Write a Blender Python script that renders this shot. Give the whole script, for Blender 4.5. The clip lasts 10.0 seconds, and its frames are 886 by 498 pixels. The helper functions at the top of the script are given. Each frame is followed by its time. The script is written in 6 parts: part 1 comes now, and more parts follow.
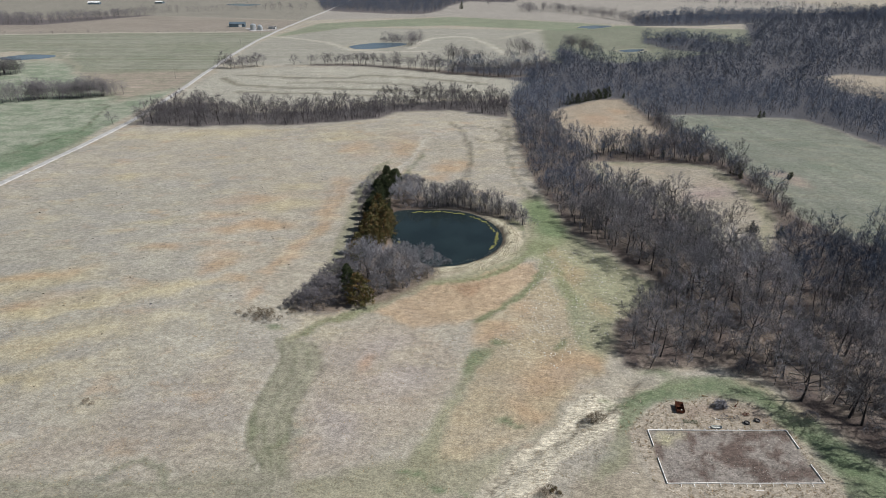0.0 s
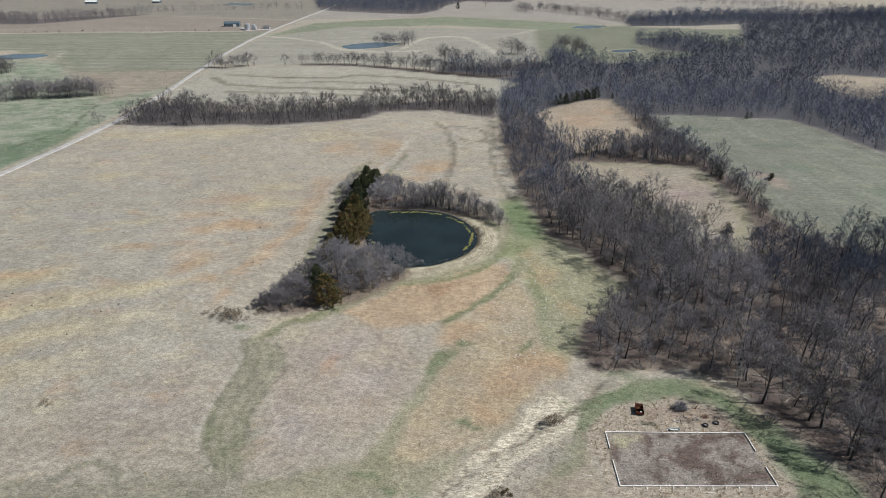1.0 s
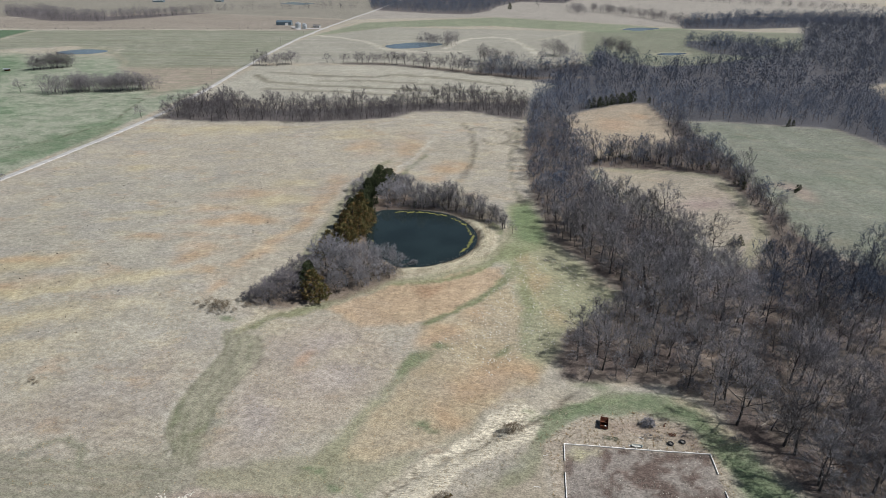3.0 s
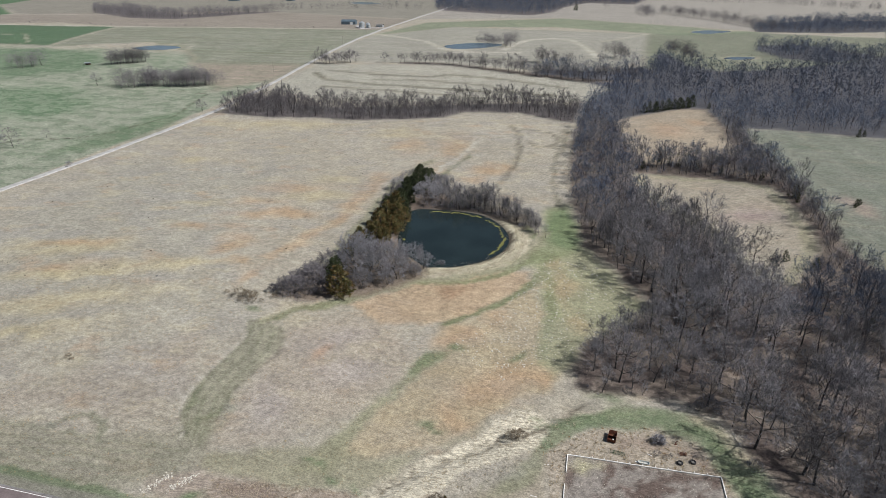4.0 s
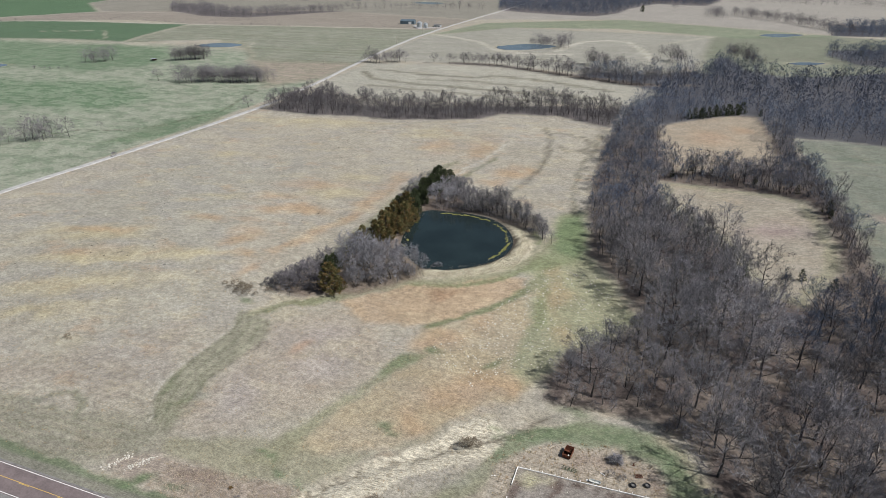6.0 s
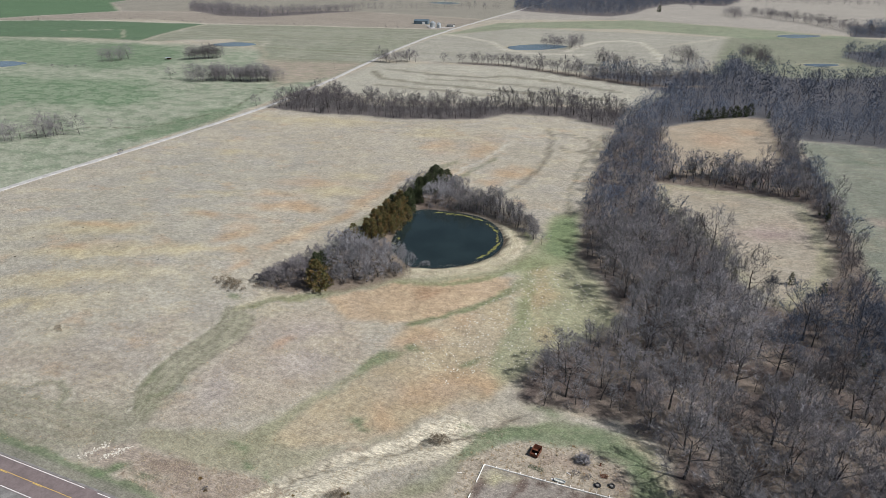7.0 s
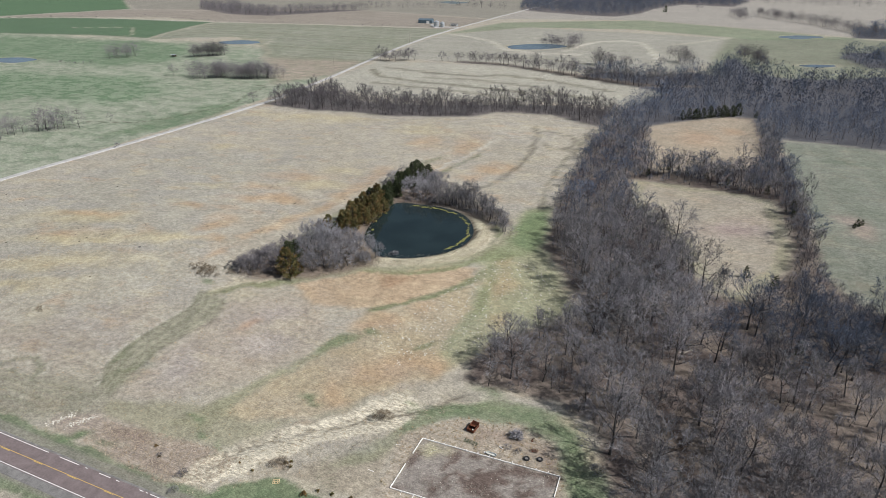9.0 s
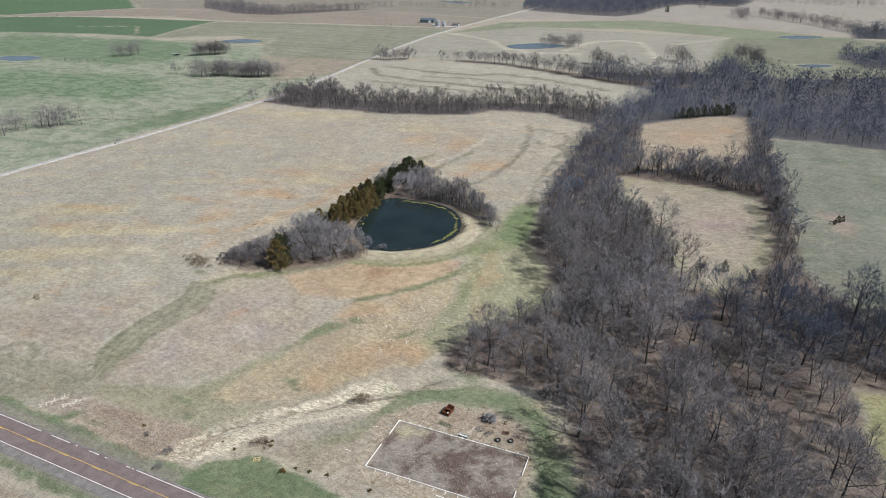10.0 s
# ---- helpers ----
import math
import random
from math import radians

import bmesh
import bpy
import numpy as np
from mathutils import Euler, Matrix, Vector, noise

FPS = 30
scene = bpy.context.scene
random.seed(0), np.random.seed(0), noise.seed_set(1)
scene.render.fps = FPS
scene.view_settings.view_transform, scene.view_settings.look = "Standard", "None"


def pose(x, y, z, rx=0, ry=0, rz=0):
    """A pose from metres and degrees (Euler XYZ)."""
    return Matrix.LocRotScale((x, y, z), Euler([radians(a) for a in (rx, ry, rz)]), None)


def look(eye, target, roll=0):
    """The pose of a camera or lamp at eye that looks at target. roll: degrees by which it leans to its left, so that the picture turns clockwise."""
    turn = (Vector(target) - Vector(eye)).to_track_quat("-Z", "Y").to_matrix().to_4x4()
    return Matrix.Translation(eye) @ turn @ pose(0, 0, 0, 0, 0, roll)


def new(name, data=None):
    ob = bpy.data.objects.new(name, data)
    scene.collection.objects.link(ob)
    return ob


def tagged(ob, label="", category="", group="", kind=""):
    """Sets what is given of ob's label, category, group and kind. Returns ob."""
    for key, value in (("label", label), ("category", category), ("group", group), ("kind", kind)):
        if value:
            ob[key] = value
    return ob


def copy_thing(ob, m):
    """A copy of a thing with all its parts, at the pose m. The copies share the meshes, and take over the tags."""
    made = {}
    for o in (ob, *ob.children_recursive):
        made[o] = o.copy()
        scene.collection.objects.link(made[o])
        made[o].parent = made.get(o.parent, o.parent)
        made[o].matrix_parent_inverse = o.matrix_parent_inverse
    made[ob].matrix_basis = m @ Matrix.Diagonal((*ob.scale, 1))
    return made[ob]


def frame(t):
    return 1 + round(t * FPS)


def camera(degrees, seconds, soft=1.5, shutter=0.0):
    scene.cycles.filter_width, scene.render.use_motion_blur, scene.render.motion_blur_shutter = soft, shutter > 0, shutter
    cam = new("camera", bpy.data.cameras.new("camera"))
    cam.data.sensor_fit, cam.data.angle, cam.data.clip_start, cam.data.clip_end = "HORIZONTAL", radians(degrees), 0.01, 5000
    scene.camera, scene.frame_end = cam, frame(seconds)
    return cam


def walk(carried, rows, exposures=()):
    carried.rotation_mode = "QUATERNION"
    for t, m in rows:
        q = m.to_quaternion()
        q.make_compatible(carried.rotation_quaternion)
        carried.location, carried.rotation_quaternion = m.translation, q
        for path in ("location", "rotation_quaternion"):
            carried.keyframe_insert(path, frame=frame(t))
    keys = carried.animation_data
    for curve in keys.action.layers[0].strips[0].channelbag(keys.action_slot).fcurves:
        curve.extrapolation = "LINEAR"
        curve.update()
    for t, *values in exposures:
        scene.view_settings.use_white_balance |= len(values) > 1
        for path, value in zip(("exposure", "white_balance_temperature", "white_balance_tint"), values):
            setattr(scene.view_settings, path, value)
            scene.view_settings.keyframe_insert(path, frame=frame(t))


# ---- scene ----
cam = camera(71.3, 10.0, soft=0.6)
METRES, EYE, TILT, LEAN, TURN = 117.0, 112.7, -25.2, 0.0, 0.0
ROWS = [
    (0.0, 0.0, 0.0, 0.0, 0.0, 0.0, -0.0),
    (0.5, 0.0486, 0.0019, 0.0019, 0.04, -0.02, -0.07),
    (1.0, 0.0984, 0.0033, 0.0034, 0.11, -0.03, -0.12),
    (1.5, 0.1488, 0.005, 0.0049, 0.18, -0.02, -0.14),
    (2.0, 0.1977, 0.0071, 0.0069, 0.69, -0.01, -0.44),
    (2.5, 0.2463, 0.0097, 0.0093, 2.48, -0.04, -1.26),
    (4.0, 0.4028, 0.0311, 0.0209, 10.54, -0.45, -4.96),
    (4.5, 0.457, 0.0428, 0.0281, 12.9, -0.67, -6.0),
    (5.0, 0.5091, 0.0561, 0.0363, 14.49, -0.86, -6.69),
    (5.5, 0.5635, 0.0711, 0.0449, 15.47, -0.99, -7.11),
    (7.0, 0.7184, 0.1045, 0.0646, 18.14, -1.35, -8.19),
    (7.5, 0.7629, 0.1045, 0.0656, 18.47, -1.43, -8.36),
    (8.0, 0.8068, 0.0991, 0.0646, 18.74, -1.45, -8.49),
    (8.5, 0.85, 0.09, 0.0623, 18.98, -1.51, -8.68),
    (9.0, 0.8932, 0.0788, 0.059, 19.28, -1.57, -8.84),
    (9.5, 0.9352, 0.0647, 0.0541, 19.54, -1.64, -9.01),
    (10.0, 0.9771, 0.0489, 0.0479, 19.77, -1.67, -9.1),
]
walk(cam, [(t, pose(0, 0, EYE, TILT, LEAN, TURN) @ pose(METRES * x, METRES * y, METRES * z, 90 + pitch, roll, yaw)) for t, x, y, z, yaw, pitch, roll in ROWS],
     exposures=[(0.0, -0.06), (5.0, 0.0), (10.0, 0.06)])

# ---- sky, sun ----
SUN_EL, SUN_AZ = 46.0, 94.0   # height, and the compass angle from +y towards +x
world = bpy.data.worlds.new("sky")
scene.world = world
world.use_nodes = True
wn = world.node_tree.nodes
sky = wn.new("ShaderNodeTexSky")
sky.sky_type = "NISHITA"
sky.sun_disc = False
sky.sun_elevation, sky.sun_rotation = radians(SUN_EL), radians(SUN_AZ)
sky.altitude, sky.air_density, sky.dust_density = 250, 1.0, 1.2
world.node_tree.links.new(sky.outputs["Color"], wn["Background"].inputs["Color"])
wn["Background"].inputs["Strength"].default_value = 0.052
sun = new("sun", bpy.data.lights.new("sun", "SUN"))
sun.data.energy, sun.data.angle, sun.data.color = 5.0, radians(0.6), (1.0, 0.97, 0.94)
sun_way = Vector((math.sin(radians(SUN_AZ)) * math.cos(radians(SUN_EL)), math.cos(radians(SUN_AZ)) * math.cos(radians(SUN_EL)), math.sin(radians(SUN_EL))))
sun.matrix_world = look(sun_way * 300, (0, 0, 0))


# ---- materials ----
def lin(r, g, b, k=0.75):
    """Base colour from 0-255 values, scaled by k."""
    def f(c):
        c /= 255
        return (c / 12.92 if c < 0.04045 else ((c + 0.055) / 1.055) ** 2.4) * k
    return (0.95 * f(r), 1.02 * f(g), 1.215 * f(b))


class Nodes:
    """Small helper to write node trees in few lines."""

    def __init__(self, name):
        self.mat = bpy.data.materials.new(name)
        self.mat.use_nodes = True
        self.tree = self.mat.node_tree
        self.bsdf = self.tree.nodes["Principled BSDF"]
        self.bsdf.inputs["Specular IOR Level"].default_value = 0.2
        self.pos = self.tree.nodes.new("ShaderNodeNewGeometry")

    def add(self, kind, **values):
        n = self.tree.nodes.new("ShaderNode" + kind)
        for k, v in values.items():
            n.inputs[k.replace("_", " ")].default_value = v
        return n

    def link(self, a, b):
        self.tree.links.new(a, b)

    def noise(self, size, detail=3.0, rough=0.55, where=None, stretch=None):
        """Noise of that size in metres; its 0..1 output."""
        n = self.add("TexNoise", Scale=1.0 / size, Detail=detail, Roughness=rough)
        src = where or self.pos.outputs["Position"]
        if stretch:
            m = self.add("Mapping")
            m.inputs["Scale"].default_value = stretch[:3]
            if len(stretch) > 3:
                m.inputs["Rotation"].default_value = (0, 0, stretch[3])
            self.link(src, m.inputs["Vector"])
            src = m.outputs["Vector"]
        self.link(src, n.inputs["Vector"])
        return n.outputs["Fac"]

    def ramp(self, value, a, b, lo=0.0, hi=1.0):
        n = self.add("MapRange")
        n.interpolation_type = "SMOOTHSTEP"
        for k, v in zip(("From Min", "From Max", "To Min", "To Max"), (a, b, lo, hi)):
            n.inputs[k].default_value = v
        self.link(value, n.inputs["Value"])
        return n.outputs["Result"]

    def math(self, op, a, b):
        n = self.tree.nodes.new("ShaderNodeMath")
        n.operation = op
        for i, v in enumerate((a, b)):
            if isinstance(v, (int, float)):
                n.inputs[i].default_value = v
            else:
                self.link(v, n.inputs[i])
        return n.outputs[0]

    def mix(self, fac, a, b, blend="MIX"):
        n = self.tree.nodes.new("ShaderNodeMix")
        n.data_type, n.blend_type = "RGBA", blend
        for sock, v in ((n.inputs[0], fac), (n.inputs[6], a), (n.inputs[7], b)):
            if isinstance(v, (int, float)):
                sock.default_value = v
            elif isinstance(v, tuple):
                sock.default_value = (*v[:3], 1)
            else:
                self.link(v, sock)
        return n.outputs[2]

    def times(self, colour, value):
        """A colour scaled by a number."""
        n = self.tree.nodes.new("ShaderNodeVectorMath")
        n.operation = "SCALE"
        if isinstance(colour, tuple):
            n.inputs[0].default_value = colour
        else:
            self.link(colour, n.inputs[0])
        self.link(value, n.inputs["Scale"])
        return n.outputs[0]

    def bump(self, height, strength, distance):
        b = self.add("Bump", Strength=strength, Distance=distance)
        self.link(height, b.inputs["Height"])
        self.link(b.outputs["Normal"], self.bsdf.inputs["Normal"])

    def done(self, colour, rough=0.9, metal=0.0):
        if isinstance(colour, tuple):
            self.bsdf.inputs["Base Color"].default_value = (*colour[:3], 1)
        else:
            self.link(colour, self.bsdf.inputs["Base Color"])
        self.bsdf.inputs["Roughness"].default_value = rough
        self.bsdf.inputs["Metallic"].default_value = metal
        return self.mat


def worn(name, colour, rough=0.8, metal=0.0, size=0.5, depth=0.25, dirt=None, bump=0.0):
    """A plain surface with grain and stains at two scales."""
    n = Nodes(name)
    fine = n.ramp(n.noise(size * 0.15, 3), 0.25, 0.75, 1 - depth, 1 + depth)
    broad = n.ramp(n.noise(size, 4), 0.3, 0.7, 1 - depth, 1 + depth)
    c = n.times(n.times(colour, fine), broad)
    if dirt:
        c = n.mix(n.ramp(n.noise(size * 2.5, 5, 0.65), 0.5, 0.72), c, dirt)
    if bump:
        n.bump(n.noise(size * 0.12, 3), 0.5, bump)
    return n.done(c, rough, metal)


def ground_material():
    n = Nodes("ground_cover")
    cover, mask = n.add("Attribute"), n.add("Attribute")
    cover.attribute_name, mask.attribute_name = "cover", "mask"
    parts = n.tree.nodes.new("ShaderNodeSeparateColor")
    n.link(mask.outputs["Color"], parts.inputs["Color"])
    wild, rows, lush = parts.outputs["Red"], parts.outputs["Green"], parts.outputs["Blue"]
    c, long = cover.outputs["Color"], mask.outputs["Alpha"]
    # drifts of grass: grey, straw and rust, drawn out along the slope
    grey = n.math("MULTIPLY", n.ramp(n.noise(24, 7, 0.62, stretch=(0.8, 1.1, 1, -0.3)), 0.45, 0.62), wild)
    c = n.mix(n.math("MULTIPLY", grey, 0.3), c, lin(170, 163, 148))
    straw = n.math("MULTIPLY", n.ramp(n.noise(15, 7, 0.64, stretch=(0.75, 1.25, 1, -0.3)), 0.52, 0.66), wild)
    c = n.mix(n.math("MULTIPLY", straw, 0.4), c, lin(204, 188, 148))
    rust = n.math("MULTIPLY", n.ramp(n.noise(19, 8, 0.66, stretch=(0.8, 1.2, 1, -0.25)), 0.55, 0.68), wild)
    c = n.mix(n.math("MULTIPLY", rust, 0.42), c, lin(192, 160, 122))
    # thin and thick growth
    c = n.times(c, n.ramp(n.noise(11, 6, 0.66), 0.3, 0.7, 0.92, 1.08))
    c = n.times(c, n.ramp(n.noise(70, 5, 0.6), 0.3, 0.7, 0.94, 1.06))
    # green flushes in the pasture
    flush = n.math("MULTIPLY", n.ramp(n.noise(15, 8, 0.74, stretch=(0.8, 1.2, 1, 0.2)), 0.48, 0.55), lush)
    c = n.mix(n.math("MULTIPLY", flush, 0.75), c, lin(92, 118, 80))
    # drilled rows
    stripe = n.noise(3.2, 2, stretch=(0.012, 1, 1, 0.02))
    c = n.mix(n.math("MULTIPLY", n.ramp(stripe, 0.4, 0.6), n.math("MULTIPLY", rows, 0.55)), c, lin(122, 124, 88))
    # tussocks, blades and combed long grass
    tuss = n.noise(1.7, 5, 0.68, stretch=(0.9, 1.2, 1, 0.2))
    blade = n.noise(0.42, 4, 0.75, stretch=(0.8, 1.3, 1, 0.2))
    patch = n.noise(6, 5, 0.62)
    comb = n.noise(0.8, 4, 0.6, stretch=(0.35, 1.9, 1, -0.75))
    c = n.times(c, n.ramp(tuss, 0.32, 0.68, 0.8, 1.2))
    c = n.times(c, n.ramp(blade, 0.32, 0.68, 0.7, 1.28))
    c = n.times(c, n.ramp(patch, 0.3, 0.7, 0.93, 1.07))
    combed = n.ramp(comb, 0.36, 0.58, 0.66, 1.1)
    c = n.mix(long, c, n.times(c, combed))
    c = n.mix(n.math("MULTIPLY", n.ramp(n.noise(0.8, 3, 0.7), 0.62, 0.72), 0.3), c, lin(208, 198, 172))
    h = n.math("ADD", n.math("MULTIPLY", tuss, 1.3), n.math("MULTIPLY", blade, 0.5))
    h = n.math("ADD", h, n.math("MULTIPLY", n.math("MULTIPLY", comb, long), 1.2))
    n.bump(h, 1.0, 0.22)
    return n.done(c, 0.95)


def bark_material(name, colour, depth=0.3):
    n = Nodes(name)
    info = n.tree.nodes.new("ShaderNodeObjectInfo")
    vary = n.ramp(info.outputs["Random"], 0, 1, 0.8, 1.2)
    grain = n.ramp(n.noise(0.25, 4, 0.65, stretch=(1, 1, 0.25)), 0.25, 0.75, 1 - depth, 1 + depth)
    return n.done(n.times(n.times(colour, grain), vary), 0.92)


def twig_material(name, a, b, c, vary=0.3):
    """Bare twigs; the hue drifts from tree to tree by place and by island."""
    n = Nodes(name)
    tree = n.noise(11, 2, 0.5, stretch=(1, 1, 0.02))
    col = n.mix(n.ramp(tree, 0.4, 0.58), a, b)
    col = n.mix(n.ramp(n.noise(19, 2, 0.5, stretch=(1, 1, 0.02)), 0.55, 0.66), col, c)
    col = n.times(col, n.ramp(n.pos.outputs["Random Per Island"], 0, 1, 1 - vary, 1 + vary))
    info = n.tree.nodes.new("ShaderNodeObjectInfo")
    col = n.times(col, n.ramp(info.outputs["Random"], 0, 1, 0.78, 1.22))
    return n.done(col, 0.85)


def leaf_material(name, a, b, c=None):
    n = Nodes(name)
    col = n.mix(n.pos.outputs["Random Per Island"], a, b)
    if c:
        col = n.mix(n.ramp(n.noise(2.2, 3, 0.6), 0.45, 0.62), col, c)
    return n.done(n.times(col, n.ramp(n.noise(0.3, 2), 0.3, 0.7, 0.75, 1.25)), 0.7)


def water_material(name, colour, rough=0.06, ripple=0.5):
    n = Nodes(name)
    n.bsdf.inputs["Specular IOR Level"].default_value = 0.5
    n.bsdf.inputs["IOR"].default_value = 1.33
    n.bump(n.noise(ripple, 3, 0.6, stretch=(0.6, 1.5, 1)), 0.25, 0.05)
    return n.done(n.times(colour, n.ramp(n.noise(14, 3), 0.3, 0.7, 0.85, 1.2)), rough)


GROUND = ground_material()
BARK = bark_material("bark", (0.06, 0.056, 0.055))
TWIG = twig_material("bare_twigs", (0.165, 0.163, 0.178), (0.225, 0.22, 0.235), (0.128, 0.122, 0.128), 0.22)
HEDGE_TWIG = twig_material("hedge_twigs", (0.135, 0.127, 0.138), (0.19, 0.179, 0.192), (0.1, 0.094, 0.1), 0.12)
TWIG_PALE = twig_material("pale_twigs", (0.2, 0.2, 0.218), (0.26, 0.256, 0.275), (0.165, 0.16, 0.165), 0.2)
# Darker, bluer copy of TWIG: crown self-shade and distance haze put into the colour.
SHADED_TWIG = twig_material("shaded_twigs", (0.08, 0.1, 0.142), (0.115, 0.138, 0.188), (0.072, 0.085, 0.115), 0.06)
CEDAR = leaf_material("cedar_sprays", (0.085, 0.09, 0.038), (0.17, 0.145, 0.06), (0.2, 0.13, 0.056))
CEDAR_DARK = leaf_material("dark_cedar_sprays", (0.035, 0.052, 0.026), (0.075, 0.086, 0.042))
WATER = water_material("pond_water", (0.016, 0.026, 0.027))
# Far ponds: the blue sky reflection is put into the base colour.
SKY_TINT_WATER = water_material("far_pond_water", (0.1, 0.135, 0.175), 0.12, 2.0)
ASPHALT = worn("red_asphalt", (0.18, 0.148, 0.148), 0.85, size=3.0, depth=0.12)
SHOULDER = worn("grey_asphalt", (0.2, 0.195, 0.19), 0.9, size=2.0, depth=0.18)
GRAVEL = worn("limestone_gravel", (0.4, 0.395, 0.385), 0.95, size=4.0, depth=0.15, bump=0.03)
WHITE_LINE = worn("white_road_paint", (0.75, 0.75, 0.73), 0.6, size=0.8, depth=0.08)
YELLOW_LINE = worn("yellow_road_paint", (0.62, 0.43, 0.12), 0.6, size=0.8, depth=0.08)
BOARD = worn("weathered_white_board", (0.8, 0.79, 0.76), 0.85, size=1.5, depth=0.14)
RUST = worn("rusty_steel", (0.13, 0.05, 0.03), 0.8, 0.2, size=0.6, depth=0.35)
RUBBER = worn("black_rubber", (0.03, 0.03, 0.032), 0.75, size=0.5, depth=0.3)
STONE = worn("pale_limestone", (0.58, 0.56, 0.5), 0.95, size=0.6, depth=0.25)
ALGAE = worn("yellow_green_algae", (0.17, 0.165, 0.05), 0.8, size=1.5, depth=0.4)
STRAW = leaf_material("dry_grass", (0.42, 0.35, 0.22), (0.3, 0.25, 0.16), (0.38, 0.26, 0.14))


# ---- mesh helpers ----
def mesh_from(name, verts, tris, mats, index=None, smooth=False):
    """A mesh from arrays of points and triangles."""
    verts, tris = np.asarray(verts, np.float32), np.asarray(tris, np.int32)
    me = bpy.data.meshes.new(name)
    me.vertices.add(len(verts))
    me.vertices.foreach_set("co", verts.ravel())
    me.loops.add(tris.size)
    me.loops.foreach_set("vertex_index", tris.ravel())
    me.polygons.add(len(tris))
    me.polygons.foreach_set("loop_start", np.arange(0, tris.size, tris.shape[1], dtype=np.int32))
    for m in mats:
        me.materials.append(m)
    if index is not None:
        me.polygons.foreach_set("material_index", np.asarray(index, np.int32))
    if smooth:
        me.polygons.foreach_set("use_smooth", np.ones(len(tris), bool))
    me.update(calc_edges=True)
    return me


def part(name, bm, material, parent=None, label="", kind=""):
    """Links a bmesh as one mesh object, under a thing or a part."""
    me = bpy.data.meshes.new(name)
    bm.to_mesh(me)
    bm.free()
    me.materials.append(material)
    ob = new(name, me)
    ob.parent = parent
    return tagged(ob, label, kind=kind)


def box(bm, size, m=None, bevel=0.0):
    made = bmesh.ops.create_cube(bm, size=1, matrix=(m or Matrix()) @ Matrix.Diagonal((*size, 1)))
    if bevel:
        bmesh.ops.bevel(bm, geom=list({e for v in made["verts"] for e in v.link_edges}), offset=bevel, segments=1, affect="EDGES")
    return bm


def cyl(bm, r0, r1, h, m=None, sides=16, caps=True):
    bmesh.ops.create_cone(bm, cap_ends=caps, segments=sides, radius1=r0, radius2=r1, depth=h, matrix=(m or Matrix()) @ Matrix.Translation((0, 0, h / 2)))
    return bm


def smooth_step(a, b, v):
    k = np.clip((v - a) / (b - a), 0, 1)
    return k * k * (3 - 2 * k)


def bell(x, y, cx, cy, rx, ry):
    return np.exp(-((x - cx) / rx) ** 2 - ((y - cy) / ry) ** 2)


def lattice(x, y, size, seed):
    """Smooth random values 0..1 over the plan."""
    u, v = np.asarray(x, float) / size, np.asarray(y, float) / size
    i, j = np.floor(u), np.floor(v)
    fu, fv = u - i, v - j
    fu, fv = fu * fu * (3 - 2 * fu), fv * fv * (3 - 2 * fv)

    def h(a, b):
        k = np.sin(a * 127.1 + b * 311.7 + seed * 74.7) * 43758.5453
        return k - np.floor(k)
    return (h(i, j) * (1 - fu) + h(i + 1, j) * fu) * (1 - fv) + (h(i, j + 1) * (1 - fu) + h(i + 1, j + 1) * fu) * fv


def depth_in(px, py, outline):
    """Metres inside an outline (outside: negative), for arrays of places."""
    px, py = np.asarray(px, float), np.asarray(py, float)
    best, odd = np.full(px.shape, 1e9), np.zeros(px.shape, bool)
    for (ax, ay), (bx, by) in zip(outline, outline[1:] + outline[:1]):
        dx, dy = bx - ax, by - ay
        k = np.clip(((px - ax) * dx + (py - ay) * dy) / (dx * dx + dy * dy + 1e-9), 0, 1)
        best = np.minimum(best, np.hypot(px - ax - k * dx, py - ay - k * dy))
        if dy:
            odd ^= ((ay > py) != (by > py)) & (px < (py - ay) / dy * dx + ax)
    return np.where(odd, best, -best)


def line_dist(px, py, line):
    """Metres from a line of places."""
    best = np.full(np.shape(px), 1e9)
    for (ax, ay), (bx, by) in zip(line, line[1:]):
        dx, dy = bx - ax, by - ay
        k = np.clip(((px - ax) * dx + (py - ay) * dy) / (dx * dx + dy * dy), 0, 1)
        best = np.minimum(best, np.hypot(px - ax - k * dx, py - ay - k * dy))
    return best


# ---- plan of the land, in metres ----
POND = [(-4, 219), (7, 221), (17, 228), (24, 239), (25, 252), (20, 265), (12, 274), (2, 278), (-10, 278), (-22, 276), (-24, 262), (-22, 246), (-17, 231)]
POND_Z = 2.4
GRAVEL_LINE = [(-258, 40), (-253, 240), (-246, 320), (-242, 400), (-241, 470), (-246, 560), (-250, 660), (-252, 860), (-254, 1000), (-252, 1200), (-246, 1400), (-246, 2200)]
WOOD_CREEK = [(54, 482), (51, 414), (50, 360), (51, 318), (57, 274), (58, 253), (68, 238), (76, 221), (83, 206), (72, 194), (61, 181), (55, 170), (56, 155), (66, 154),
              (83, 155), (93, 151), (98, 144), (99, 134), (105, 124), (109, 117), (113, 60), (176, 60), (172, 145), (173, 160), (172, 175), (172, 188), (196, 191), (330, 180),
              (330, 232), (230, 237), (187, 234), (175, 243), (166, 264), (167, 286), (168, 330), (169, 400), (167, 437), (172, 484), (163, 487), (158, 551), (137, 549),
              (108, 523), (81, 493)]
FIELD_A = [(82, 492), (108, 522), (137, 546), (157, 548), (157, 476), (156, 424), (143, 401), (128, 394), (110, 387), (103, 381), (95, 380), (89, 415)]
